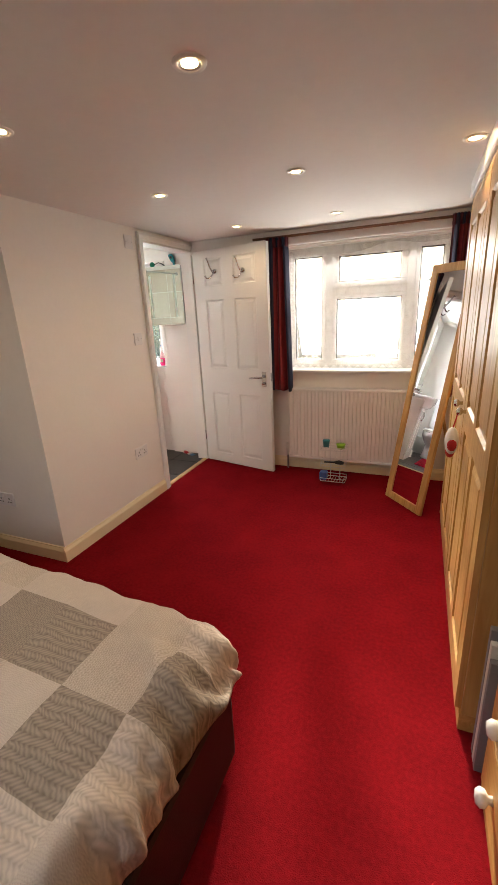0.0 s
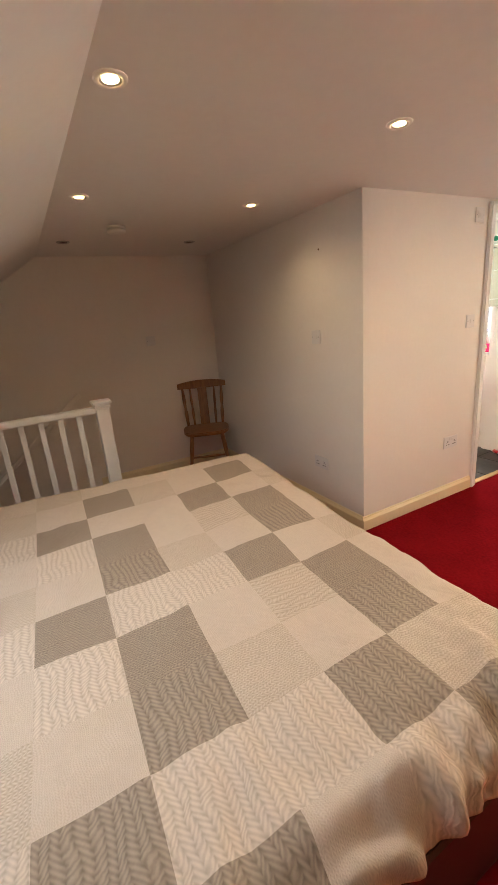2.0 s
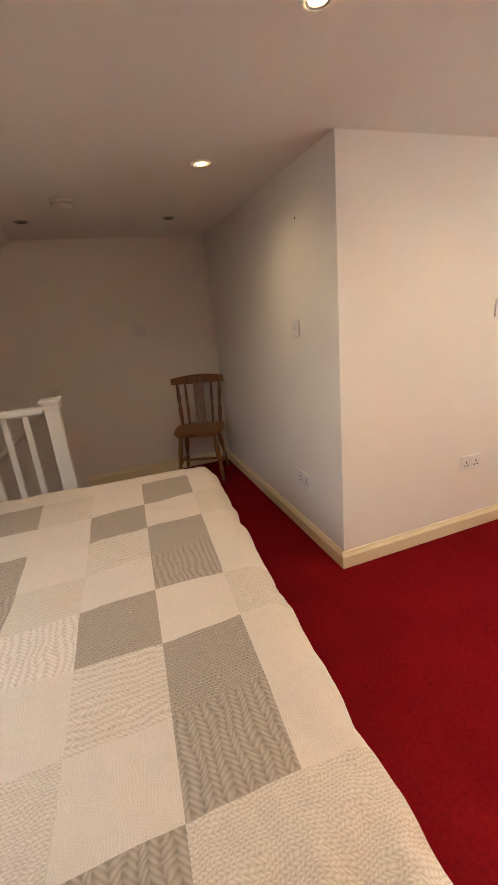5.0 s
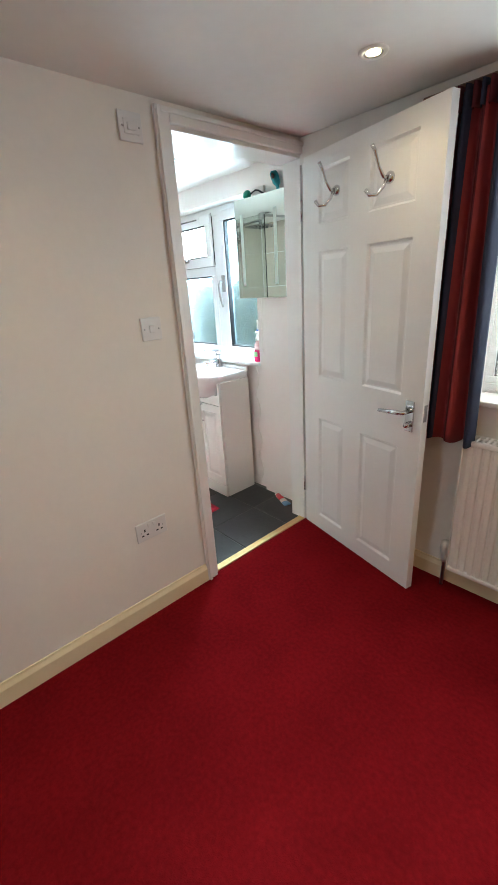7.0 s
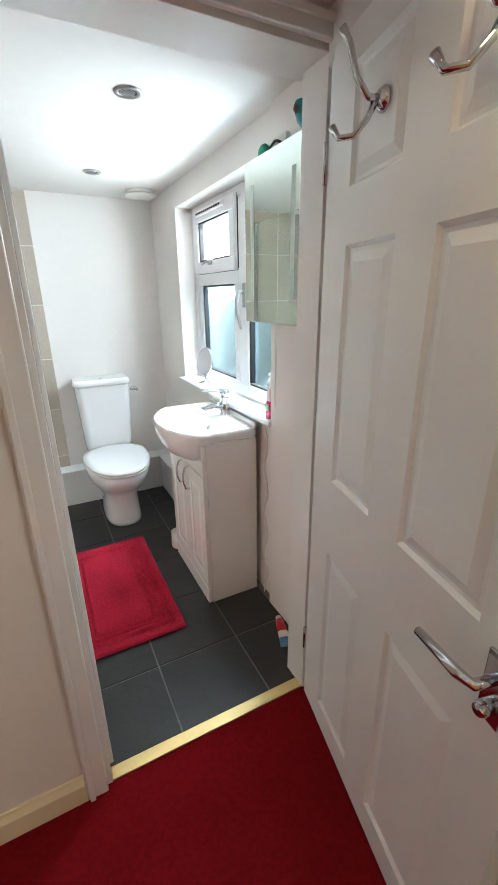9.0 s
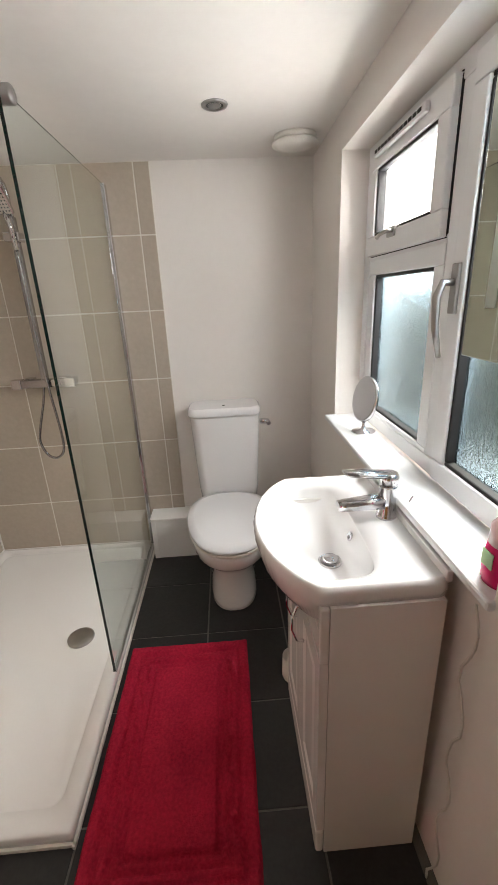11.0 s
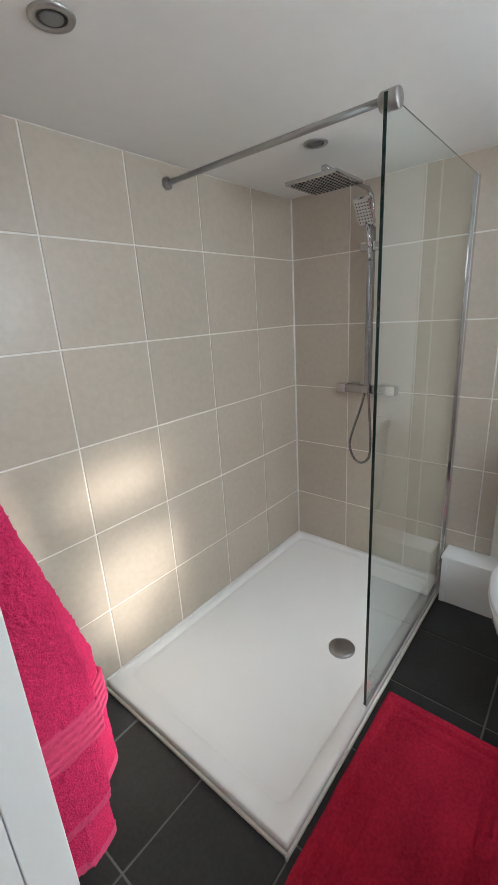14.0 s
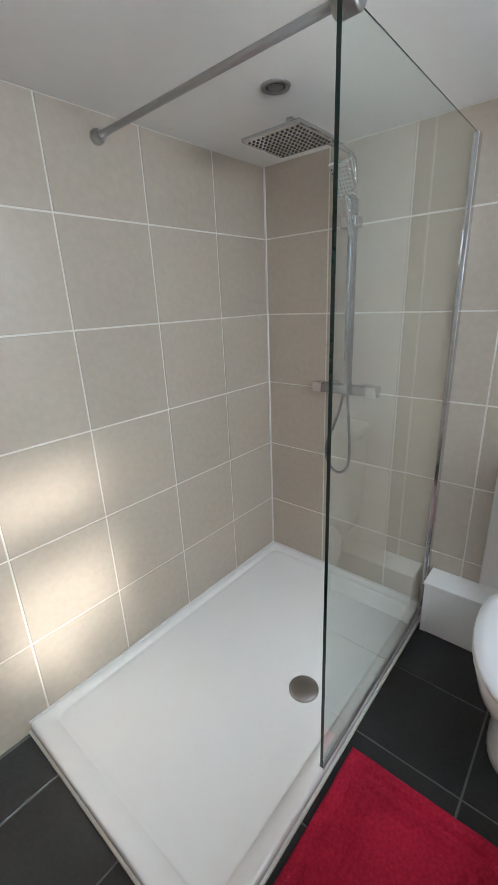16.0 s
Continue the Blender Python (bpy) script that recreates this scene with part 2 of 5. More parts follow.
def where(ob):
    m = ob.matrix_parent_inverse @ ob.matrix_basis
    return where(ob.parent) @ m if ob.parent else ob.matrix_basis.copy()


def part(name, bm, material, parent, label="", smooth=False, local=False):
    """Links bm as one mesh under a thing. Coordinates are the world's, or the thing's own where local."""
    ob = new(name, finish(name, bm, material, smooth))
    ob.parent = parent
    if not local:
        ob.matrix_parent_inverse = where(parent).inverted()
    return tagged(ob, label) if label else ob


def thing(name, at, label, category, group="", m=None):
    ob = new(name)
    ob.empty_display_size = 0.05
    ob.matrix_basis = m if m is not None else Matrix.Translation(at)
    return tagged(ob, label, category, group)


def structure(name, bm, material, label, category):
    return tagged(new(name, finish(name, bm, material)), label, category, kind="structure")


def holed(axis, near, far, a0, a1, z0, z1, hole):
    """A wall across an axis, with a hole (a0, a1, z0, z1) through it."""
    h0, h1, k0, k1 = hole
    bm = bmesh.new()
    for p, q, r, s in ((a0, h0, z0, z1), (h1, a1, z0, z1), (h0, h1, z0, k0), (h0, h1, k1, z1)):
        if q - p > 1e-4 and s - r > 1e-4:
            box(bm, *((near, far, p, q) if axis == "x" else (p, q, near, far)), r, s)
    return bm


# ---- large structure ----
CZ = 2.005
SL = 0.66
SA = math.atan(SL)
TOP_Y = 0.10
WX = -2.025
structure("wall_west", boxes((-4.22, -4.065, -2.4, 1.567, -2.6, 2.3)), M_WALL, "plain cream painted wall beside the stairs", "wall")
structure("wall_partition", boxes((-4.30, WX, 1.567, 1.718, 0, CZ + 0.2)), M_WALL, "plain cream painted partition wall", "wall")
structure("wall_door", holed("x", WX, -2.125, 1.718, 3.568, 0, CZ + 0.2, (2.715, 3.452, -0.01, 1.945)), M_WALL, "cream painted wall with the bathroom doorway", "wall")
structure("wall_window", holed("y", 3.47, 3.80, WX, 0.85, 0, CZ + 0.2, (-1.205, 0.09, 0.90, 1.885)), M_WALL, "cream painted wall with the bedroom window", "wall")
structure("wall_east", boxes((0.70, 0.85, -2.4, 3.47, 0, 2.3)), M_WALL, "plain cream painted wall behind the wardrobe", "wall")
structure("wall_knee", boxes((-4.065, 0.70, -2.35, -2.2, -2.6, 1.0)), M_WALL, "low cream wall under the sloping ceiling", "wall")
structure("ceiling", boxes((-2.075, 0.85, TOP_Y, 3.6, CZ, CZ + 0.1), (-4.22, -2.075, TOP_Y, 1.65, CZ, CZ + 0.1)), M_CEIL, "smooth off-white plaster ceiling", "ceiling")


def roof_slab():
    """The sloping ceiling with the roof window's hole, in its own plane and turned into place."""
    bm = bmesh.new()
    x0, x1, v0, v1 = -1.63, -0.85, 0.455, 1.45
    for a, b, c, d in ((-4.22, x0, 0, 2.85), (x1, 0.85, 0, 2.85), (x0, x1, 0, v0), (x0, x1, v1, 2.85)):
        box(bm, a, b, -d, -c, 0, 0.22)
    bmesh.ops.transform(bm, matrix=Matrix.Translation((0, TOP_Y, CZ)) @ Matrix.Rotation(SA, 4, "X"), verts=bm.verts)
    return bm


structure("ceiling_slope", roof_slab(), M_CEIL, "sloping off-white plaster ceiling with a roof window", "ceiling")
structure("ceiling_bathroom", boxes((-4.30, -2.125, 1.70, 3.70, 2.015, 2.10)), M_CEIL, "smooth white bathroom ceiling", "ceiling")
structure("floor", boxes((-2.05, 0.85, -2.3, 3.50, -0.12, 0), (-3.05, -2.05, -2.3, 1.60, -0.12, 0), (-4.10, -3.05, 0.25, 1.60, -0.12, 0)), M_CARPET, "deep red cut-pile carpet", "floor")
structure("wall_bathroom_window", holed("y", 3.590, 3.92, -4.30, -2.125, 0, 2.2, (-3.65, -2.49, 0.895, 1.895)), M_BATHWALL, "white painted bathroom wall with a deep window recess", "wall")
structure("wall_bathroom_end", boxes((-4.30, -4.148, 1.718, 3.590, 0, 2.2)), M_BATHWALL, "white painted wall behind the toilet", "wall")
structure("bathroom_lining", boxes((-2.128, -2.125, 1.74, 2.715, 0, 2.015)), M_BATHWALL, "white painted wall beside the doorway", "wall")
structure("floor_bathroom", boxes((-4.20, -2.06, 1.70, 3.60, -0.12, -0.004)), M_FGROUT, "grey grout bed of the slate floor", "floor")
structure("ground", boxes((-300, 300, -300, 300, -3.3, -3.0)), M_GROUND, "green garden ground outside", "ground")

# ---- bedroom: trim and fittings ----


def run(name, a, b, up, z, h, t, material, label, category="skirting"):
    """A moulded board along a wall from a to b; up is the way out from the wall."""
    a, b, o = Vector((*a, z)), Vector((*b, z)), Vector((*up, 0))
    bm = bmesh.new()
    prof = ((0, 0), (t, 0), (t, h * 0.72), (t * 0.75, h * 0.8), (t * 0.45, h * 0.9), (t * 0.35, h), (0, h))
    va = [bm.verts.new(a + o * p + Vector((0, 0, q))) for p, q in prof]
    vb = [bm.verts.new(b + o * p + Vector((0, 0, q))) for p, q in prof]
    n = len(prof)
    fs = [bm.faces.new(va), bm.faces.new(vb[::-1])] + [bm.faces.new((va[i], vb[i], vb[(i + 1) % n], va[(i + 1) % n])) for i in range(n)]
    bmesh.ops.recalc_face_normals(bm, faces=fs)
    return structure(name, bm, material, label, category)


run("baseboard", (WX, 1.567 - 0.016), (WX, 2.663), (1, 0), 0, 0.095, 0.016, M_CREAM, "cream gloss skirting board along the carpet")
run("baseboard_partition", (WX, 1.567), (-4.065, 1.567), (0, -1), 0, 0.095, 0.016, M_CREAM, "cream gloss skirting board along the carpet")
run("baseboard_west", (-4.065, 1.55), (-4.065, 0.26), (1, 0), 0, 0.095, 0.016, M_CREAM, "cream gloss skirting board along the carpet")
run("baseboard_window", (-1.98, 3.47), (0.70, 3.47), (0, -1), 0, 0.095, 0.016, M_CREAM, "cream gloss skirting board under the window")
bm = boxes((WX, WX + 0.018, 2.664, 2.722, 0, 1.986), (WX, WX + 0.018, 2.722, 3.456, 1.938, 1.986), bevel=0.004)
box(bm, WX + 0.018, WX + 0.026, 2.668, 2.684, 0, 1.982, 0.003)
box(bm, WX + 0.018, WX + 0.026, 2.684, 3.456, 1.966, 1.982, 0.003)
structure("trim", bm, M_GLOSS, "white moulded architrave round the bathroom doorway", "door frame")
dl = tagged(thing("door_lining", (-2.08, 3.08, 0), "", ""), "white painted door lining and stop", "door frame", kind="structure")
for nm, d in (("jamb", (-2.130, WX - 0.001, 2.713, 2.737, 0, 1.945)), ("jamb", (-2.130, WX - 0.001, 3.437, 3.458, 0, 1.945)), ("head", (-2.130, WX - 0.001, 2.737, 3.437, 1.925, 1.947)), ("stop", (-2.10, -2.085, 2.737, 2.749, 0, 1.925)), ("architrave", (-2.174, -2.131, 2.668, 2.736, 0, 1.988)), ("architrave", (-2.174, -2.131, 2.737, 3.46, 1.928, 1.988))):
    part(nm, boxes(d, bevel=0.0015), M_GLOSS, dl)
structure("threshold", boxes((-2.07, -2.028, 2.737, 3.437, -0.004, 0.007), bevel=0.002), M_BRASS, "brass threshold strip between carpet and tiles", "threshold")
structure("lintel_board", boxes((WX, 0.70, 3.432, 3.469, 1.895, CZ), bevel=0.006), M_CEIL, "painted boxing above the bedroom window", "trim")

# door: hinged at the frame, standing open against the window wall
DOOR = Matrix.Translation((-2.008, 3.434, 0.008)) @ Matrix.Rotation(math.atan2(-0.170, 0.744), 4, "Z")
DW, DH = 0.765, 1.912


def panelled(bm, w, h, t, panels, depth=0.009, edge=0.022):
    """A leaf from 0 to w and h, with raised and fielded panels on its face y = 0; the back is at y = t."""
    xs = sorted({0, w, *[v for p in panels for v in p[:2]]})
    zs = sorted({0, h, *[v for p in panels for v in p[2:]]})
    front = {(x, z): bm.verts.new((x, 0, z)) for x in xs for z in zs}
    for i in range(len(xs) - 1):
        for j in range(len(zs) - 1):
            a, b, c, d = xs[i], xs[i + 1], zs[j], zs[j + 1]
            ring = [front[q] for q in ((a, c), (b, c), (b, d), (a, d))]
            if not any(p[0] <= a and b <= p[1] and p[2] <= c and d <= p[3] for p in panels):
                bm.faces.new(ring)
                continue
            for inset, y in ((0.008, depth), (0.016, depth), (0.016 + edge, 0.002)):
                nxt = [bm.verts.new(q) for q in ((a + inset, y, c + inset), (b - inset, y, c + inset), (b - inset, y, d - inset), (a + inset, y, d - inset))]
                for k in range(4):
                    bm.faces.new((ring[k], ring[(k + 1) % 4], nxt[(k + 1) % 4], nxt[k]))
                ring = nxt
            bm.faces.new(ring)
    back = [bm.verts.new(q) for q in ((0, t, 0), (w, t, 0), (w, t, h), (0, t, h))]
    bm.faces.new(back[::-1])
    lo = [front[(x, 0)] for x in xs]
    hi = [front[(x, h)] for x in xs]
    le = [front[(0, z)] for z in zs]
    ri = [front[(w, z)] for z in zs]
    bm.faces.new([*lo[::-1], back[0], back[1]])
    bm.faces.new([*hi, back[2], back[3]])
    bm.faces.new([*le, back[3], back[0]])
    bm.faces.new([*ri[::-1], back[1], back[2]])
    bmesh.ops.recalc_face_normals(bm, faces=bm.faces)
    return bm


door = tagged(thing("door_1", None, "", "", m=DOOR), "white six-panel door standing open beside the window", "door", kind="structure")
cols = ((0.118, 0.315), (0.430, 0.655))
part("leaf", panelled(bmesh.new(), DW, DH, 0.036, [(a, b, c, d) for a, b in cols for c, d in ((0.090, 0.69), (0.920, 1.510), (1.625, 1.845))]), M_GLOSS, door, local=True)
bm = boxes((0.686, 0.728, -0.006, 0, 0.775, 0.905), bevel=0.002)
lever = part("door_handle", bm, M_CHROME, door, "chrome lever handle on a long backplate", local=True)
tube(bm := bmesh.new(), [(0.707, -0.004, 0.862), (0.707, -0.045, 0.862), (0.682, -0.052, 0.860), (0.585, -0.05, 0.850)], [0.009, 0.009, 0.010, 0.008])
ob = part("lever", bm, M_CHROME, lever, local=True)
lathe(bm := bmesh.new(), [(0.013, 0), (0.013, 0.018), (0.010, 0.024), (0, 0.024)], m=Matrix.Translation((0.707, -0.004, 0.805)) @ Matrix.Rotation(radians(90), 4, "X"), sides=14)
part("thumbturn", bm, M_CHROME, lever, local=True)
part("latch_plate", boxes((DW, DW + 0.002, 0.010, 0.026, 0.825, 0.895)), M_SATIN, door, "chrome latch plate", local=True)
for z in (0.25, 1.70):
    tube(bm := bmesh.new(), [(-0.006, -0.004, z - 0.045), (-0.006, -0.004, z + 0.045)], 0.006, 8)
    part("hinge", bm, M_CHROME, door, local=True)


def coat_hook(x, z):
    ob = thing("coat_hook", None, "chrome double coat hook screwed to the door", "hook", "hooks on the door", DOOR @ Matrix.Translation((x, -0.001, z)))
    lathe(bm := bmesh.new(), [(0.021, 0), (0.021, 0.005), (0.015, 0.012), (0.010, 0.016), (0, 0.016)], m=Matrix.Rotation(radians(90), 4, "X"), sides=18)
    part("backplate", bm, M_CHROME, ob, local=True)
    tube(bm := bmesh.new(), [(0, -0.01, 0), (0, -0.035, 0.0), (-0.006, -0.055, 0.03), (-0.012, -0.070, 0.08), (-0.014, -0.085, 0.10)], [0.008, 0.007, 0.006, 0.006, 0.008])
    part("upper_prong", bm, M_CHROME, ob, local=True)
    tube(bm := bmesh.new(), [(0, -0.018, -0.002), (-0.004, -0.03, -0.03), (-0.016, -0.05, -0.055), (-0.032, -0.072, -0.055), (-0.042, -0.082, -0.035)], [0.007, 0.006, 0.006, 0.006, 0.008])
    part("lower_prong", bm, M_CHROME, ob, local=True)


coat_hook(0.240, 1.738)
coat_hook(0.535, 1.722)

# wall plates


def plate(name, m, w, h, label, category, kind, group=""):
    """A white wall plate; m: x along the wall, z up, -y out of it."""
    ob = thing(name, None, label, category, group, m)
    part("faceplate", boxes((-w / 2, w / 2, -0.009, 0, -h / 2, h / 2), bevel=0.0025), M_PLATE, ob, local=True)
    for x in (-w * 0.36, w * 0.36):
        lathe(bm := bmesh.new(), [(0.003, 0), (0.003, 0.0015), (0, 0.0015)], m=Matrix.Translation((x, -0.009, 0)) @ Matrix.Rotation(radians(90), 4, "X"), sides=8)
        part("screw", bm, M_SATIN, ob, local=True)
    if kind == "switch":
        part("rocker", boxes((-0.011, 0.011, -0.014, -0.009, -0.014, 0.014), bevel=0.002), M_PLATE, ob, local=True)
    elif kind == "isolator":
        part("surround", boxes((-0.027, 0.027, -0.012, -0.009, -0.022, 0.022), bevel=0.002), M_PLATE, ob, local=True)
        part("rocker", boxes((-0.016, 0.016, -0.017, -0.012, -0.012, 0.010), bevel=0.002), M_PLATE, ob, local=True)
    elif kind == "socket":
        for c in (-0.035, 0.035):
            for x, z, a, b in ((0, 0.012, 0.003, 0.006), (-0.011, -0.010, 0.005, 0.003), (0.011, -0.010, 0.005, 0.003)):
                # no hole is cut: a near-black block paints the shade inside it
                part("pin_hole_shade", boxes((c + x - a, c + x + a, -0.0105, -0.0085, z - b - 0.006, z + b - 0.006)), M_DARK, ob, local=True)
            part("rocker", boxes((c * 0.35 - 0.006, c * 0.35 + 0.006, -0.013, -0.009, 0.016, 0.032), bevel=0.001), M_PLATE, ob, local=True)
    return ob


def on_x(x, y, z):
    return Matrix.Translation((x, y, z)) @ Matrix.Rotation(radians(90), 4, "Z")


def on_y(x, y, z):
    return Matrix.Translation((x, y, z))


plate("light_switch", on_x(WX, 2.542, 1.256), 0.086, 0.086, "white plastic light switch beside the bathroom doorway", "light switch", "switch", "light switches")
plate("isolator_switch", on_x(WX, 2.569, 1.905), 0.086, 0.086, "white plastic isolator switch high by the doorway", "switch", "isolator")
plate("power_socket", on_x(WX, 2.407, 0.426), 0.146, 0.086, "white double power socket low on the wall", "socket", "socket", "power sockets")
plate("light_switch", on_y(-2.45, 1.567, 1.246), 0.086, 0.086, "white plastic light switch on the shaded wall", "light switch", "switch", "light switches")
plate("power_socket", on_y(-2.44, 1.567, 0.365), 0.146, 0.086, "white double power socket on the shaded wall", "socket", "socket", "power sockets")
plate("thermostat_plate", on_x(-4.065, 0.915, 1.280), 0.086, 0.086, "small cream control plate by the stairs", "switch", "isolator")
lathe(bm := bmesh.new(), [(0.006, 0), (0.006, 0.003), (0, 0.004)], m=Matrix.Translation((-2.40, 1.567, 1.77)) @ Matrix.Rotation(radians(90), 4, "X"), sides=10)
tagged(new("wall_plug", finish("wall_plug", bm, M_TABLE)), "small brown plug in an old wall hole", "wall plug")


def downlight(x, y, z, lit):
    ob = thing("downlight", (x, y, z), "recessed ceiling spotlight, lit warm white" if lit else "recessed chrome ceiling spotlight, unlit", "downlight", "lit ceiling spotlights" if lit else "unlit ceiling spotlights")
    lathe(bm := bmesh.new(), [(0.028, 0.0), (0.030, -0.005), (0.041, -0.006), (0.044, -0.001), (0.044, 0.0)], (x, y, z), 28, caps=False)
    part("rim", bm, M_PLASTIC if lit else M_SATIN, ob)
    lathe(bm := bmesh.new(), [(0.021, -0.0032), (0.0, -0.0032)] if lit else [(0.022, -0.004), (0.0, -0.003)], (x, y, z), 24)
    part("bulb", bm, M_BULB if lit else M_BULBOFF, ob, "glowing bulb" if lit else "")
    if lit:
        lathe(bm := bmesh.new(), [(0.0285, -0.0048), (0.0215, -0.0022)], (x, y, z), 24, caps=False)
        part("reflector", bm, M_SATIN, ob)
    else:
        lathe(bm := bmesh.new(), [(0.0285, -0.003), (0.0225, -0.0035), (0.0220, -0.002)], (x, y, z), 24, caps=False)
        part("recess", bm, M_DARK, ob)
    if lit:
        la = bpy.data.lights.new("spot", "SPOT")
        la.energy, la.spot_size, la.spot_blend, la.shadow_soft_size, la.color = SPOT_WATTS, radians(150), 1.0, 0.03, (1.0, 0.76, 0.48)
        lo = new("downlight_beam", la)
        lo.matrix_world = look((x, y, z - 0.02), (x, y + 0.0001, 0))


SPOT_WATTS = 2.4
for x, y in ((-0.68, 1.10), (-0.68, 2.06), (-0.68, 3.04), (-1.41, 1.145), (-1.41, 2.06), (-1.41, 3.05), (0.035, 2.04), (0.035, 1.10), (-1.455, 0.165), (-2.435, 1.13), (-2.45, 0.22)):
    downlight(x, y, CZ, True)
for x, y in ((-3.49, 0.25), (-3.45, 1.155)):
    downlight(x, y, CZ, False)
for x, y in ((-3.589, 3.146), (-3.582, 2.212), (-2.642, 3.129), (-2.64, 2.19)):
    downlight(x, y, 2.015, False)
sm = thing("smoke_alarm", (-3.02, 0.506, CZ), "round white smoke alarm on the ceiling", "smoke alarm")
lathe(bm := bmesh.new(), [(0.058, 0), (0.058, -0.012), (0.055, -0.014)], (-3.02, 0.506, CZ), 28)
part("base", bm, M_PLASTIC, sm)
lathe(bm := bmesh.new(), [(0.052, -0.013), (0.052, -0.017), (0.056, -0.018), (0.054, -0.032), (0.046, -0.038), (0, -0.039)], (-3.02, 0.506, CZ), 28)
part("cover", bm, M_PLASTIC, sm)

# ---- bedroom window, net and curtains ----


def frame_bm(x0, x1, z0, z1, y0, y1, w, bars=()):
    bm = bmesh.new()
    for d in ((x0, x1, z0, z0 + w), (x0, x1, z1 - w, z1), (x0, x0 + w, z0 + w, z1 - w), (x1 - w, x1, z0 + w, z1 - w), *bars):
        box(bm, d[0], d[1], y0, y1, d[2], d[3], 0.004)
    return bm


def sash(parent, x0, x1, z0, z1, y, w, pane):
    s_ = part("sash", frame_bm(x0, x1, z0, z1, y - 0.03, y + 0.03, w), M_PVC, parent)
    part("gasket", frame_bm(x0 + w - 0.001, x1 - w + 0.001, z0 + w - 0.001, z1 - w + 0.001, y - 0.024, y + 0.012, 0.010), M_GASKET, s_)
    part("seal", frame_bm(x0 - 0.003, x1 + 0.003, z0 - 0.003, z1 + 0.003, y - 0.012, y + 0.02, 0.005), M_GASKET, s_)
    g = part("pane", boxes((x0 + w + 0.006, x1 - w - 0.006, y - 0.004, y + 0.004, z0 + w + 0.006, z1 - w - 0.006)), pane, s_)
    g.visible_shadow = False
    return s_


win = tagged(thing("window_1", (-0.55, 3.62, 0.90), "", ""), "white plastic bedroom window in three lights", "window", kind="structure")
part("window_frame", frame_bm(-1.205, 0.09, 0.90, 1.885, 3.60, 3.66, 0.045, ((-0.865, -0.805, 0.945, 1.84), (-0.235, -0.175, 0.945, 1.84), (-0.805, -0.235, 1.50, 1.555))), M_PVC, win)
sash(win, -1.16, -0.865, 0.945, 1.84, 3.63, 0.03, M_PANE)
sash(win, -0.805, -0.235, 0.945, 1.50, 3.63, 0.03, M_PANE)
sash(win, -0.805, -0.235, 1.555, 1.84, 3.62, 0.045, M_PANE)
sash(win, -0.175, 0.045, 0.945, 1.84, 3.63, 0.03, M_PANE)
part("window_sill", boxes((-1.215, 0.10, 3.44, 3.60, 0.885, 0.906), bevel=0.006), M_GLOSS, win, "white painted sill board")


def cloth(name, nu, nv, at, parent, materials, pick=None, thick=0.003, label="", fuzz=None):
    """A sheet whose points at(u, v) gives, with some thickness."""
    bm = bmesh.new()
    g = [[bm.verts.new(at(i / nu, j / nv)) for i in range(nu + 1)] for j in range(nv + 1)]
    for j in range(nv):
        for i in range(nu):
            f = bm.faces.new((g[j][i], g[j][i + 1], g[j + 1][i + 1], g[j + 1][i]))
            f.smooth = True
            if pick:
                f.material_index = pick((i + 0.5) / nu, (j + 0.5) / nv)
    if thick:
        bmesh.ops.recalc_face_normals(bm, faces=bm.faces)
        bmesh.ops.solidify(bm, geom=bm.faces[:], thickness=thick)
    if fuzz:
        for vert in bm.verts:
            vert.co += fuzz(vert.co)
    return part(name, bm, materials, parent, label, True) if parent else new(name, finish(name, bm, materials, True))


def net_at(u, v):
    return (-1.195 + 1.275 * u, 3.535 + 0.010 * math.sin(u * 95) + 0.006 * math.sin(u * 41 + v * 3), 0.925 + 0.945 * v + (0.012 * math.sin(u * 120) if v < 0.01 else 0))


ob = cloth("net_curtain", 180, 8, net_at, None, M_NET, thick=0)
tagged(ob, "sheer cream net curtain hung across the bedroom window", "net curtain")
ob = cloth("net_valance", 180, 4, lambda u, v: (-1.195 + 1.275 * u, 3.522 + 0.012 * math.sin(u * 105 + 1), 1.87 - (0.055 + 0.012 * math.sin(u * 17) + 0.03 * math.sin(u * 5 + 1)) * v), None, M_NET, thick=0)
tagged(ob, "gathered lace heading of the net curtain", "net curtain")


def curtain(x0, x1, z0, z1, label, flare):
    ob = thing("curtain", ((x0 + x1) / 2, 3.40, z0), label, "curtain", "bedroom curtains")
    w = x1 - x0

    def at(u, v):
        k = 0.75 + flare * (1 - v)
        return (x0 + w * (0.5 + (u - 0.5) * k), 3.395 + (0.022 + 0.012 * (1 - v)) * math.sin(u * 19 + 0.6 * v) + 0.008 * math.sin(u * 11 + 2 * v), z0 + (z1 - z0) * v + (0.006 * math.sin(u * 26) if v == 0 else 0))

    def pick(u, v):
        return 0 if u < 0.12 or 0.52 < u < 0.56 else (1 if u < 0.30 or u > 0.78 else 2)
    cloth("drape", 84, 24, at, ob, [M_WINE, M_NAVY, M_RED], pick, 0.003)
    cloth("heading", 60, 3, lambda u, v: (x0 + w * (0.5 + (u - 0.5) * 0.8), 3.385 + 0.02 * math.sin(u * 46), z1 - 0.05 + 0.07 * v), ob, [M_WINE, M_NAVY, M_RED], lambda u, v: int(u * 7) % 2, 0.003)
    return ob


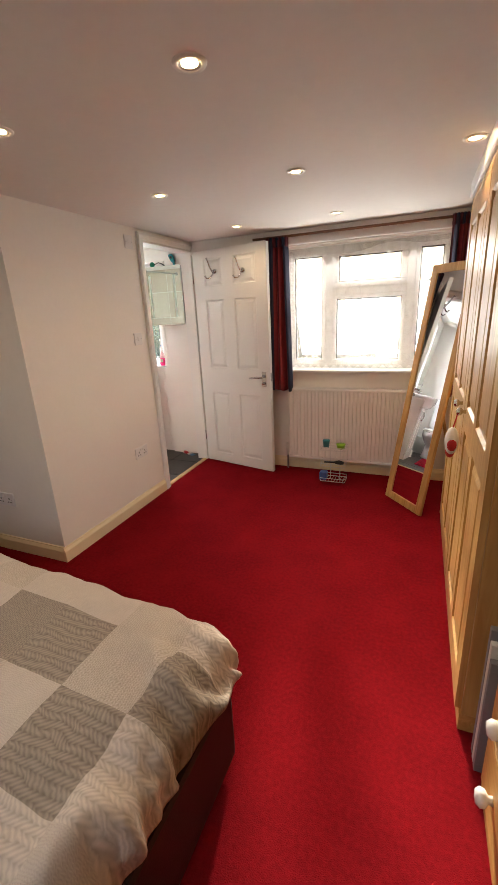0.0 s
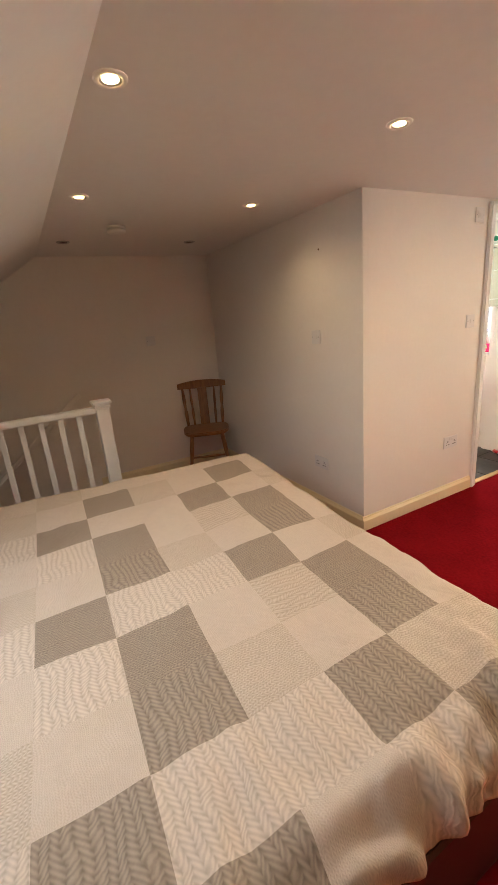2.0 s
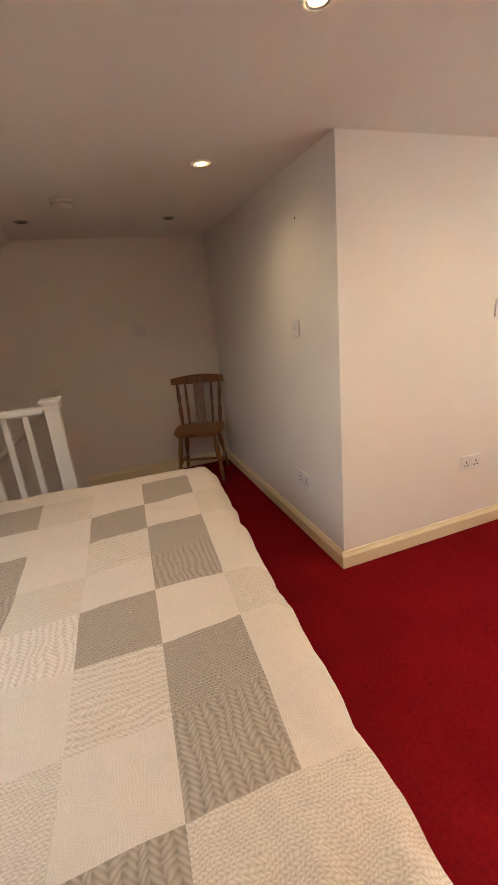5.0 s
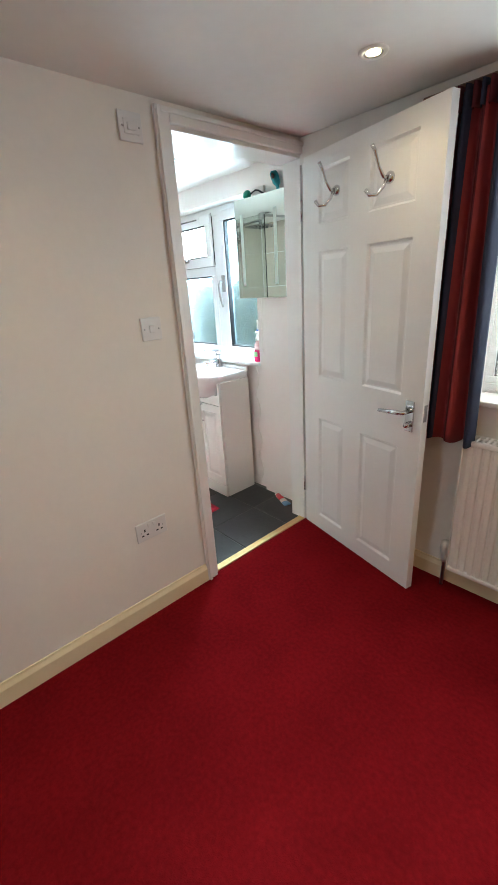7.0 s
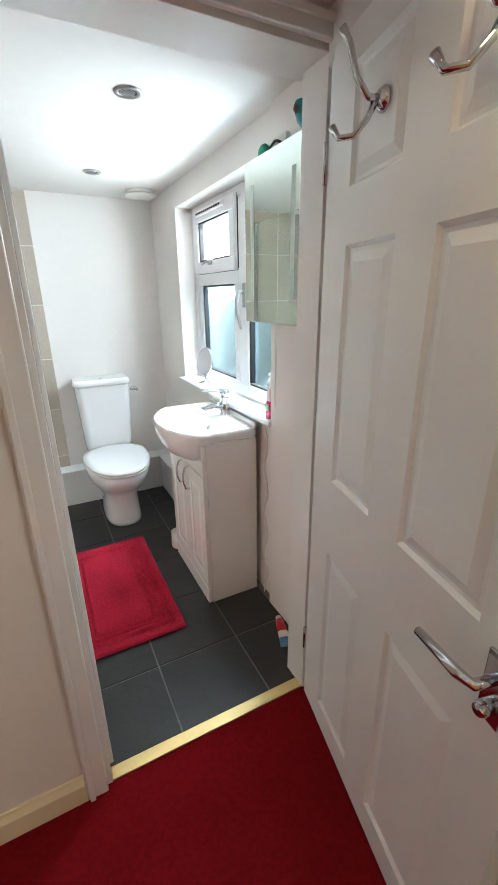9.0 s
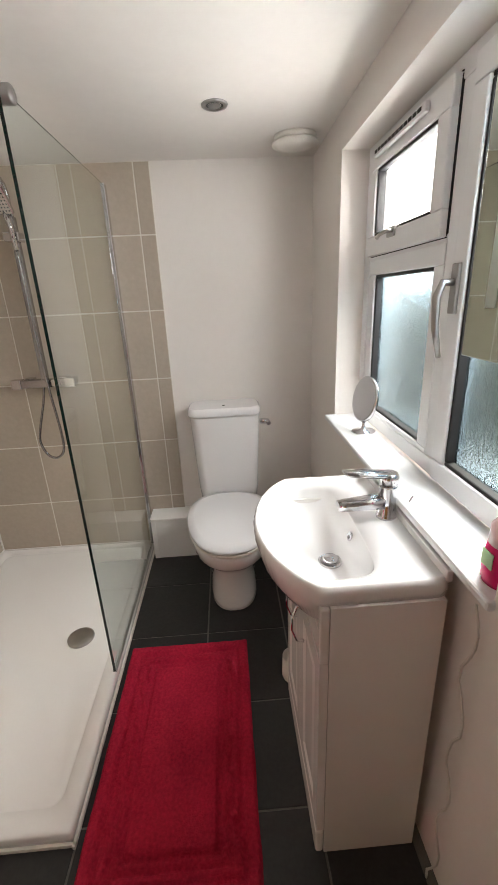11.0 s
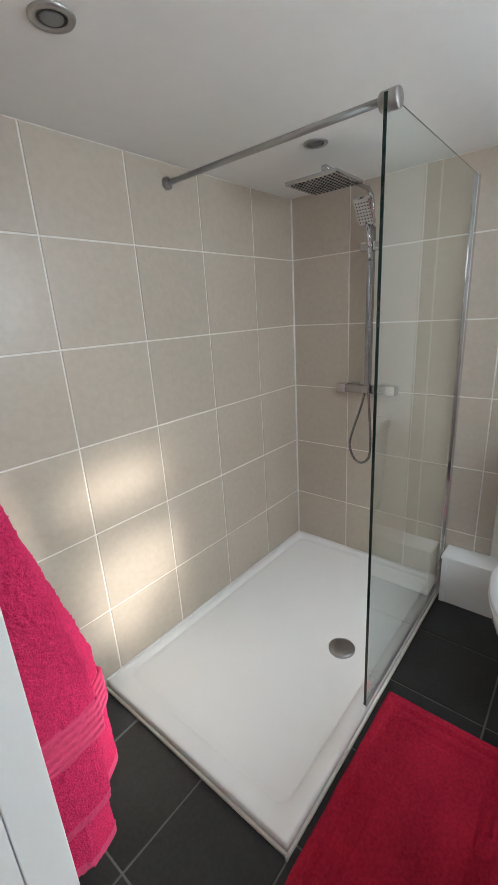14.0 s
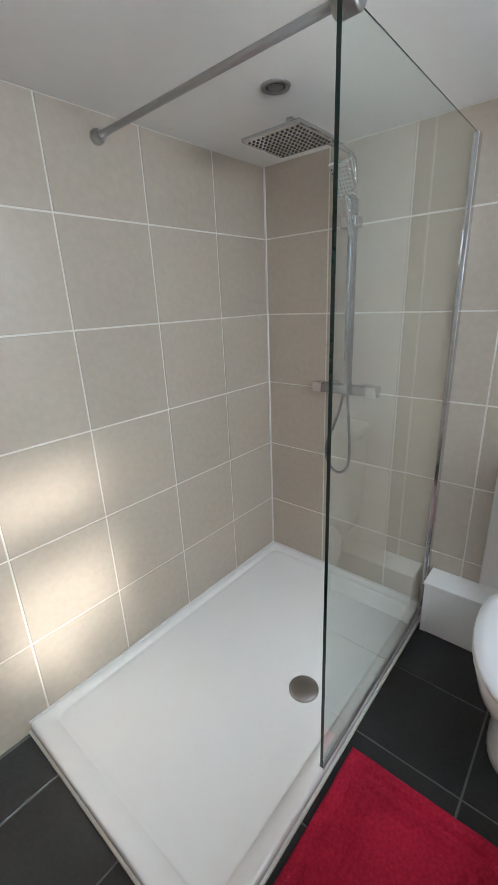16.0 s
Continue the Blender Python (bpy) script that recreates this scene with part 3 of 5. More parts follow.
curtain(-1.33, -1.10, 0.735, 1.93, "navy and brick red striped curtain drawn back behind the door", 0.25)
curtain(0.02, 0.20, 0.72, 1.95, "navy and brick red striped curtain beside the wardrobe", 0.1)
tube(bm := bmesh.new(), [(-1.42, 3.40, 1.955), (0.30, 3.40, 1.955)], 0.010, 10)
tagged(new("curtain_rail", finish("curtain_rail", bm, M_TABLE)), "dark slim curtain rail under the ceiling", "curtain rail")

# radiator
rad = thing("radiator", (-0.65, 3.40, 0.10), "white ridged panel radiator under the bedroom window", "radiator")
bm = bmesh.new()
RX0, RX1, RY = -1.135, -0.14, 3.375
out = [(RX0, RY + 0.012)]
n_r = 30
for i in range(n_r):
    a = RX0 + 0.02 + (RX1 - RX0 - 0.04) * i / n_r
    p = (RX1 - RX0 - 0.04) / n_r
    out += [(a + p * 0.1, RY), (a + p * 0.6, RY), (a + p * 0.72, RY + 0.009), (a + p * 0.96, RY + 0.009)]
out += [(RX1, RY + 0.012), (RX1, RY + 0.02), (RX0, RY + 0.02)]
prism(bm, out, 0.145, 0.735)
part("front_panel", bm, M_RADIATOR, rad)
for z in (0.735, 0.122):
    part("edge_frame", boxes((RX0, RX1, RY - 0.002, RY + 0.02, z, z + 0.022), bevel=0.006), M_RADIATOR, rad)
part("side_panel", boxes((RX0 - 0.004, RX0, RY, RY + 0.085, 0.125, 0.75), bevel=0.001), M_RADIATOR, rad)
part("side_panel", boxes((RX1, RX1 + 0.004, RY, RY + 0.085, 0.125, 0.75), bevel=0.001), M_RADIATOR, rad)
part("back_panel", boxes((RX0, RX1, RY + 0.066, RY + 0.082, 0.12, 0.75), bevel=0.004), M_RADIATOR, rad)
bm = boxes((RX0, RX1, RY, RY + 0.006, 0.752, 0.757), (RX0, RX1, RY + 0.078, RY + 0.085, 0.752, 0.757))
for i in range(50):
    a = RX0 + (RX1 - RX0) * i / 50
    box(bm, a, a + 0.009, RY + 0.006, RY + 0.078, 0.752, 0.757)
part("top_grille", bm, M_RADIATOR, rad)
tube(bm := bmesh.new(), [(RX0 - 0.03, RY + 0.045, 0.0), (RX0 - 0.03, RY + 0.045, 0.155), (RX0, RY + 0.045, 0.16)], 0.008, 10)
part("pipe", bm, M_SATIN, rad)
valve = part("valve", lathe(bmesh.new(), [(0.012, 0.13), (0.016, 0.15), (0.016, 0.175), (0.022, 0.18), (0.022, 0.215), (0.018, 0.24), (0, 0.243)], (RX0 - 0.03, RY + 0.045, 0), 16), M_PLASTIC, rad, "white thermostatic valve")

# ---- bed ----
bed = thing("bed", (-1.45, -0.10, 0), "wide divan bed with a dark leatherette base", "bed")
part("divan_base", boxes((-2.43, -0.565, -1.14, 0.855, 0.03, 0.33), bevel=0.02), M_DIVAN, bed)
part("mattress", boxes((-2.43, -0.565, -1.14, 0.855, 0.332, 0.50), bevel=0.045), mat("mattress_ticking", (0.7, 0.66, 0.6), 0.9), bed)
for x in (-2.25, -0.68):
    for y in (-1.05, 0.77):
        part("foot", lathe(bmesh.new(), [(0.022, 0), (0.026, 0.03)], (x, y, 0), 12), M_DARK, bed)


def knit(name, colour, kind):
    """Printed knit: plaits, ribs or plain stitches, as a fine relief and tone."""
    m = mat(name, colour, 0.9, vary=0.06, scale=40, spec=0.15)
    n, l = m.node_tree.nodes, m.node_tree.links
    co, sep = n.new("ShaderNodeTexCoord"), n.new("ShaderNodeSeparateXYZ")
    wob = n.new("ShaderNodeTexNoise")
    wob.inputs["Scale"].default_value, wob.inputs["Detail"].default_value = 11, 5
    l.new(co.outputs["Object"], wob.inputs["Vector"])
    l.new(co.outputs["Object"], sep.inputs[0])

    def op(kind_, a, b_=None, c=None):
        q = n.new("ShaderNodeMath")
        q.operation = kind_
        for k_, v in enumerate((a, b_, c)):
            if v is None:
                continue
            if isinstance(v, (int, float)):
                q.inputs[k_].default_value = v
            else:
                l.new(v, q.inputs[k_])
        return q.outputs[0]
    along, across = (sep.outputs[0], sep.outputs[1]) if kind in ("plait", "plain") else (sep.outputs[1], sep.outputs[0])
    width, step = {"plait": (0.0195, 0.0135), "plait2": (0.017, 0.012), "rib": (0.0075, 0.0095), "plain": (0.005, 0.006)}[kind]
    across = op("ADD", across, op("MULTIPLY", wob.outputs["Fac"], 0.05))
    along = op("ADD", along, op("MULTIPLY", wob.outputs["Fac"], 0.04))
    saw = op("PINGPONG", across, width)
    twist = op("SINE", op("MULTIPLY", op("ADD", along, op("MULTIPLY", saw, 1.1)), math.tau / step))
    ridge = op("SINE", op("MULTIPLY", saw, math.pi / width))
    rough_ = n.new("ShaderNodeTexNoise")
    rough_.inputs["Scale"].default_value, rough_.inputs["Detail"].default_value = 90, 4
    l.new(co.outputs["Object"], rough_.inputs["Vector"])
    h_ = op("ADD", op("ADD", op("MULTIPLY", twist, 0.22), op("MULTIPLY", rough_.outputs["Fac"], 0.55)), op("MULTIPLY_ADD", ridge, 0.50, 0.40))
    b = n["Principled BSDF"]
    old = b.inputs["Base Color"].links[0].from_socket
    mx = n.new("ShaderNodeMixRGB")
    mx.blend_type = "MULTIPLY"
    mx.inputs[0].default_value = 0.2 if kind == "plain" else (0.62 if colour[0] < 0.4 else 0.42)
    l.new(old, mx.inputs[1])
    l.new(h_, mx.inputs[2])
    l.new(mx.outputs[0], b.inputs["Base Color"])
    bp = n.new("ShaderNodeBump")
    bp.inputs["Strength"].default_value, bp.inputs["Distance"].default_value = 0.35, 0.003
    l.new(h_, bp.inputs["Height"])
    ruck, rb = n.new("ShaderNodeTexNoise"), n.new("ShaderNodeBump")
    ruck.inputs["Scale"].default_value, ruck.inputs["Detail"].default_value, ruck.inputs["Distortion"].default_value = 13, 3, 1.2
    l.new(co.outputs["Object"], ruck.inputs["Vector"])
    rb.inputs["Strength"].default_value, rb.inputs["Distance"].default_value = 0.3, 0.015
    l.new(ruck.outputs["Fac"], rb.inputs["Height"])
    l.new(rb.outputs[0], bp.inputs["Normal"])
    l.new(bp.outputs[0], b.inputs["Normal"])
    return m


CREAMC, STONEC, TAUPEC = (0.54, 0.455, 0.385), (0.49, 0.41, 0.34), (0.30, 0.243, 0.195)
KNITS = [knit("knit_cream_plain", CREAMC, "plain"), knit("knit_cream_plait", CREAMC, "plait"), knit("knit_stone_rib", STONEC, "rib"), knit("knit_taupe_plait", TAUPEC, "plait"), knit("knit_taupe_rib", TAUPEC, "rib"), knit("knit_stone_plait", STONEC, "plait2")]
PATCH_X, PATCH_Y = 0.2125, 0.2165
PLAN = ["000000000000", "120020020000", "323403404020", "130540540000", "012012002000", "313413404010", "030140140200", "212012012000", "013403404040", "130140540200", "412012050400"]


def fold(d, r):
    """Goes over a rounded edge: how far out and down after a length d past it."""
    if d <= 0:
        return d, 0.0
    a = d / r
    return (r * math.sin(a), r * (1 - math.cos(a))) if a < math.pi / 2 else (r, r + d - r * math.pi / 2)


def duvet_at(u, v):
    x_edge, y_foot = -0.645, 0.815
    sx, sy = -0.4485 - 12 * PATCH_X * u, 1.175 - 11 * PATCH_Y * v
    x_far = -2.42 + 0.10 * (min(sy, 0.8) - 0.8)
    over_x, over_y = max(0.0, sx - x_edge), max(0.0, sy - y_foot)
    far_x = max(0.0, x_far - sx)
    r = math.hypot(max(over_x, far_x), over_y)
    out, drop = fold(min(r, 0.230 + 0.15 * max(0.0, r - 0.230)), 0.095)
    x = min(max(sx, x_far), x_edge)
    y = min(sy, y_foot) + 0.055 * (-sx - 0.95) + 0.02 * max(0.0, -sx - 0.8) * min(1.0, max(0.0, (sy - 0.3) / 0.5))
    side = 1 if over_x > 0 else (-1 if far_x > 0 else 0)
    dy = over_y
    if r > 0:
        x += side * out * max(over_x, far_x) / r
        y += out * over_y / r
    w = min(1.0, drop / 0.12)
    soft = noise.noise((sx * 1.3, sy * 3.5, 6.0))
    near = math.exp(-((sx + 0.45) ** 2 / 0.09 + (sy - 0.75) ** 2 / 0.6))
    h = 0.03 * min(1.0, max(0.0, (-sx - 1.7) / 0.6)) + noise.noise((sx * 2.2, sy * 2.2, 3.0)) * 0.016 + noise.noise((sx * 5, sy * 5, 8.0)) * 0.007
    t = noise.noise((sx * 2.5, sy * 2.5, 1.0))
    crease = 0.021 * math.sin(27 * (sy * 0.85 - sx * 0.5) + 11 * t) * (0.5 + 0.5 * math.sin(9 * sy + 6 * t)) + 0.010 * math.sin(75 * (sy * 0.8 - sx * 0.3) + 14 * t) * w + 0.020 * noise.noise((sx * 12, sy * 12, 5.0)) + 0.010 * noise.noise((sx * 30, sy * 30, 2.0))
    z = 0.548 + h - drop + crease * (0.14 + 1.25 * near * (1 - 0.6 * w) + 0.12 * w) + 0.006 * math.sin(40 * (sx * 0.8 + sy * 0.5) + 12 * soft) * max(0.0, soft)
    x += side * w * (0.012 * noise.noise((sy * 7, 4, 4)) + 0.012 + crease * 0.75 + 0.01 * near * max(0.0, min(1.0, (sy - 0.55) / 0.3)))
    y += (0.008 * noise.noise((sx * 6, 1, 9)) + crease * 0.2) * min(1, dy / 0.08) if dy > 0 else 0
    return (x, y, z)


def duvet_pick(u, v):
    return int(PLAN[min(10, int(v * 11))][min(11, int(u * 12))])


dv = thing("duvet", (-1.45, -0.1, 0.5), "cream and taupe patchwork knit-print duvet spread over the bed", "duvet")
cloth("cover", 230, 210, duvet_at, dv, KNITS, duvet_pick, 0.014)


def pillow(x, y, z, rz):
    ob = thing("pillow", (x, y, z), "soft patchwork pillow at the head of the bed", "pillow", "bed pillows", Matrix.Translation((x, y, z)) @ Matrix.Rotation(radians(rz), 4, "Z") @ Matrix.Rotation(radians(-14), 4, "X"))
    bm = bmesh.new()
    n = 22
    for sgn in (1, -1):
        g = [[bm.verts.new((0.70 * (i / n - 0.5), 0.44 * (j / n - 0.5), sgn * 0.075 * max(0.0, (1 - abs(2 * i / n - 1) ** 3) * (1 - abs(2 * j / n - 1) ** 3)) ** 0.5)) for i in range(n + 1)] for j in range(n + 1)]
        for j in range(n):
            for i in range(n):
                f = bm.faces.new((g[j][i], g[j][i + 1], g[j + 1][i + 1], g[j + 1][i]))
                f.material_index = (i // 6 + j // 6 * 2) % 2
    bmesh.ops.remove_doubles(bm, verts=bm.verts, dist=1e-5)
    bmesh.ops.recalc_face_normals(bm, faces=bm.faces)
    part("case", bm, [KNITS[0], KNITS[2]], ob, smooth=True, local=True)


pillow(-1.93, -1.10, 0.60, 2)
pillow(-1.02, -1.10, 0.60, -2)

bt = thing("bedside_table", (-2.78, -1.05, 0), "dark stained wooden bedside table beside the bed", "bedside table")
part("tabletop", boxes((-3.00, -2.56, -1.30, -0.82, 0.615, 0.64), bevel=0.005), M_TABLE, bt)
part("carcass", boxes((-2.98, -2.58, -1.28, -0.85, 0.06, 0.615), bevel=0.003), M_TABLE, bt)
part("drawer", boxes((-2.96, -2.60, -0.85, -0.832, 0.42, 0.59), bevel=0.004), M_TABLE, bt)

# ---- chair in the corner ----


def windsor_chair(m):
    ob = thing("dining_chair", None, "brown varnished wooden kitchen chair with a slatted back", "chair", m=m)
    outline = []
    for k in range(32):
        a = k * math.tau / 32
        c, s_ = math.cos(a), math.sin(a)
        outline.append((0.19 * math.copysign(abs(c) ** 0.55, c), (0.215 - 0.02 * c) * math.copysign(abs(s_) ** 0.55, s_)))
    bm = prism(bmesh.new(), outline, 0.405, 0.438)
    bmesh.ops.bevel(bm, geom=[e for e in bm.edges if abs(e.verts[0].co.z - e.verts[1].co.z) < 1e-6], offset=0.008, segments=2, affect="EDGES")
    part("seat", bm, M_CHAIR, ob, local=True)
    prof = (0.013, 0.015, 0.019, 0.014, 0.02, 0.021, 0.017, 0.013)
    for sx in (1, -1):
        for sy in (1, -1):
            top, bot = Vector((0.13 * sx, 0.14 * sy, 0.41)), Vector(((0.185 if sx > 0 else 0.21) * sx, 0.19 * sy, 0.0))
            tube(bm := bmesh.new(), [bot.lerp(top, k / 7) for k in range(8)], list(prof), 10)
            part("leg", bm, M_CHAIR, ob, local=True)
    for sy in (1, -1):
        tube(bm := bmesh.new(), [(0.168, 0.175 * sy, 0.15), (0, 0.178 * sy, 0.15), (-0.185, 0.175 * sy, 0.15)], [0.009, 0.014, 0.009], 8)
        part("stretcher", bm, M_CHAIR, ob, local=True)
    tube(bm := bmesh.new(), [(0, -0.175, 0.15), (0, 0, 0.15), (0, 0.175, 0.15)], [0.009, 0.014, 0.009], 8)
    part("stretcher", bm, M_CHAIR, ob, local=True)
    for y in (-0.17, -0.105, 0.105, 0.17):
        yt = y * 1.12
        pts = [Vector((-0.155, y, 0.43)).lerp(Vector((-0.235, yt, 0.79)), k / 6) for k in range(7)]
        tube(bm := bmesh.new(), pts, [0.010, 0.011, 0.015, 0.010, 0.014, 0.011, 0.009] if abs(y) < 0.15 else [0.013, 0.016, 0.019, 0.013, 0.018, 0.015, 0.012], 10)
        part("spindle", bm, M_CHAIR, ob, local=True)
    bm = bmesh.new()
    box(bm, -0.012, 0.0, -0.045, 0.045, 0, 0.37, 0.004)
    bmesh.ops.transform(bm, matrix=Matrix.Translation((-0.155, 0, 0.43)) @ Matrix.Rotation(math.atan2(-0.08, 0.36), 4, "Y"), verts=bm.verts)
    part("splat", bm, M_CHAIR, ob, "pierced flat centre slat", local=True)
    bm = bmesh.new()
    lo, hi = [], []
    for k in range(15):
        f = k / 7 - 1
        y, x, zt = 0.235 * f, -0.262 + 0.055 * f * f, 0.865 - 0.018 * f * f
        ring = [bm.verts.new(q) for q in ((x - 0.011, y, 0.785 + 0.012 * f * f), (x + 0.011, y, 0.785 + 0.012 * f * f), (x + 0.004, y, zt), (x - 0.014, y, zt))]
        lo.append(ring)
    for a, b in zip(lo, lo[1:]):
        for k in range(4):
            bm.faces.new((a[k], a[(k + 1) % 4], b[(k + 1) % 4], b[k]))
    bm.faces.new(lo[0])
    bm.faces.new(lo[-1][::-1])
    bmesh.ops.recalc_face_normals(bm, faces=bm.faces)
    part("top_rail", bm, M_CHAIR, ob, "curved top rail", local=True)
    return ob


windsor_chair(Matrix.Translation((-3.775, 1.245, 0)) @ Matrix.Rotation(radians(-22), 4, "Z"))

# ---- stairs and balustrade ----
rail = thing("balustrade", (-3.02, 0.24, 0), "white painted balustrade round the stairwell", "balustrade")
newel = part("newel_post", boxes((-3.065, -2.985, 0.185, 0.265, 0, 0.92), bevel=0.004), M_GLOSS, rail)
bm = boxes((-3.075, -2.975, 0.175, 0.275, 0.92, 0.94), (-3.085, -2.965, 0.165, 0.285, 0.955, 0.972), bevel=0.004)
box(bm, -3.07, -2.98, 0.18, 0.27, 0.94, 0.955)
part("cap", bm, M_GLOSS, newel)
part("handrail", boxes((-3.058, -2.992, -1.80, 0.185, 0.895, 0.935), bevel=0.010), M_GLOSS, rail)
part("base_rail", boxes((-3.055, -2.995, -1.80, 0.185, 0.0, 0.04), bevel=0.004), M_GLOSS, rail)
bal = finish("baluster", boxes((-0.016, 0.016, -0.016, 0.016, 0.04, 0.895), bevel=0.002), M_GLOSS)
for k in range(17):
    ob = new("baluster", bal)
    ob.parent = rail
    ob.matrix_parent_inverse = where(rail).inverted()
    ob.location = (-3.025, 0.075 - 0.112 * k, 0)
st = thing("staircase", (-3.55, -0.5, -2.5), "red carpeted stairs going down beside the wall", "stairs")
for k in range(9):
    part("step", boxes((-4.06, -3.055, 0.25 - 0.225 * (k + 1), 0.25 - 0.225 * k + 0.02, -0.19 * (k + 1) - 0.19, -0.19 * (k + 1))), M_CARPET, st)
structure("stairwell_wall", boxes((-3.05, -3.0, -2.3, 0.25, -2.6, -0.121), (-4.06, -3.05, 0.25, 0.30, -2.6, -0.121)), M_WALL, "plain cream stairwell wall", "wall")
structure("stairwell_floor", boxes((-4.22, -3.0, -2.4, 0.3, -2.7, -2.6)), M_CARPET, "red carpet at the foot of the stairs", "floor")
hr = thing("stair_handrail", (-4.03, 0.2, 0.6), "slim painted handrail sloping down the stair wall", "handrail")
bm = bmesh.new()
box(bm, -4.045, -4.005, -0.02, 0.02, 0, 1.9, 0.008)
bmesh.ops.transform(bm, matrix=Matrix.Translation((0, 0.21, 0.90)) @ Matrix.Rotation(radians(180 - 50), 4, "X"), verts=bm.verts)
part("rail", bm, M_WALL, hr)
for k in (0.2, 1.0):
    part("bracket", boxes((-4.066, -4.04, 0.21 - k * 0.766 - 0.012, 0.21 - k * 0.766 + 0.012, 0.90 - k * 0.643 - 0.03, 0.90 - k * 0.643)), M_SATIN, hr)

# ---- wardrobe, chest, leaning mirror ----
wd = thing("wardrobe", (0.38, 1.95, 0), "tall pine wardrobe with panelled doors", "wardrobe")
part("carcass", boxes((0.118, 0.68, 1.205, 2.715, 0.07, 1.90), bevel=0.003), M_PINE, wd)
part("plinth", boxes((0.112, 0.68, 1.205, 2.715, 0, 0.07)), M_PINEY, wd)
part("cornice", boxes((0.100, 0.69, 1.195, 2.725, 1.90, 1.925), bevel=0.006), M_PINEY, wd)
part("filler_board", boxes((0.085, 0.69, 1.19, 2.73, 1.925, CZ - 0.002), bevel=0.006), M_GLOSS, wd, "white painted board between wardrobe and ceiling")
for k, (a, b, kn) in enumerate(((1.215, 1.955, 1.889), (1.965, 2.705, 2.055))):
    bm = panelled(bmesh.new(), b - a, 1.80, 0.02, [(0.08, (b - a) / 2 - 0.03, 0.10, 0.80), ((b - a) / 2 + 0.03, b - a - 0.08, 0.10, 0.80), (0.08, (b - a) / 2 - 0.03, 0.90, 1.70), ((b - a) / 2 + 0.03, b - a - 0.08, 0.90, 1.70)], 0.010, 0.025)
    bmesh.ops.transform(bm, matrix=Matrix.Translation((0.097, b, 0.085)) @ Matrix.Rotation(radians(-90), 4, "Z"), verts=bm.verts)
    d = part("door", bm, M_PINE, wd)
    lathe(bm := bmesh.new(), [(0.009, 0), (0.008, 0.012), (0.016, 0.018), (0.018, 0.028), (0.012, 0.036), (0, 0.038)], m=Matrix.Translation((0.097, kn, 0.965)) @ Matrix.Rotation(radians(-90), 4, "Y"), sides=16)
    part("knob", bm, M_CHROME, d, "small metal knob")
orn = thing("hanging_ornament", (0.05, 1.90, 0.78), "small white and red stuffed ornament hung on a wardrobe knob", "ornament")
bm = bmesh.new()
bmesh.ops.create_icosphere(bm, subdivisions=3, radius=1, matrix=Matrix.Translation((0.055, 1.90, 0.83)) @ Matrix.Diagonal((0.028, 0.042, 0.062, 1)))
part("body", bm, mat("white_felt", (0.75, 0.72, 0.68), 0.95, bump=0.4), orn, smooth=True)
bm = bmesh.new()
for sgn in (1, -1):
    bmesh.ops.create_icosphere(bm, subdivisions=2, radius=1, matrix=Matrix.Translation((0.055, 1.90 + 0.03 * sgn, 0.795 - 0.025 * sgn)) @ Matrix.Diagonal((0.02, 0.022, 0.03, 1)))
M_REDFELT = mat("red_felt", (0.45, 0.02, 0.02), 0.95, bump=0.4)
part("trim", bm, M_REDFELT, orn, "red felt ends", smooth=True)
tube(bm := bmesh.new(), [(0.055, 1.90, 0.885), (0.062, 1.893, 0.925), (0.068, 1.889, 0.965)], 0.003, 6)
part("loop", bm, M_REDFELT, orn)

ch = thing("chest_of_drawers", (0.40, 0.62, 0), "pine chest of drawers with white knobs", "chest of drawers")
part("carcass", boxes((0.172, 0.68, 0.22, 1.03, 0.05, 0.80), bevel=0.004), M_PINEY, ch)
part("top", boxes((0.150, 0.69, 0.20, 1.045, 0.80, 0.825), bevel=0.008), M_PINEY, ch)
part("plinth", boxes((0.166, 0.68, 0.22, 1.03, 0, 0.05)), M_PINEY, ch)
M_KNOB = mat("white_china_knob", (0.8, 0.78, 0.74), 0.15)
for z0, z1 in ((0.07, 0.29), (0.31, 0.53), (0.55, 0.78)):
    d = part("drawer", boxes((0.156, 0.174, 0.24, 1.01, z0, z1), bevel=0.005), M_PINEY, ch)
    for y in (0.38, 0.87):
        lathe(bm := bmesh.new(), [(0.012, 0), (0.010, 0.01), (0.022, 0.018), (0.024, 0.030), (0.016, 0.040), (0, 0.042)], m=Matrix.Translation((0.156, y, (z0 + z1) / 2)) @ Matrix.Rotation(radians(-90), 4, "Y"), sides=18)
        part("knob", bm, M_KNOB, d, "round white knob")
M_FRAMEGREY = mat("grey_frame", (0.20, 0.20, 0.22), 0.4)
for k, (y, h, m_) in enumerate(((1.085, 0.43, M_FRAMEGREY), (1.112, 0.47, M_PLASTIC), (1.140, 0.50, M_FRAMEGREY))):
    fr = thing("picture_frame", (0.38, y, 0), "flat picture frame stored upright between wardrobe and chest", "picture frame", "stored picture frames")
    part("frame", boxes((0.15, 0.60, y - 0.011, y + 0.011, 0, 0.03), (0.15, 0.60, y - 0.011, y + 0.011, h - 0.03, h), (0.15, 0.18, y - 0.011, y + 0.011, 0.03, h - 0.03), (0.57, 0.60, y - 0.011, y + 0.011, 0.03, h - 0.03), bevel=0.002), m_, fr)
    part("backing", boxes((0.18, 0.57, y - 0.006, y + 0.004, 0.03, h - 0.03)), M_PLASTIC, fr)

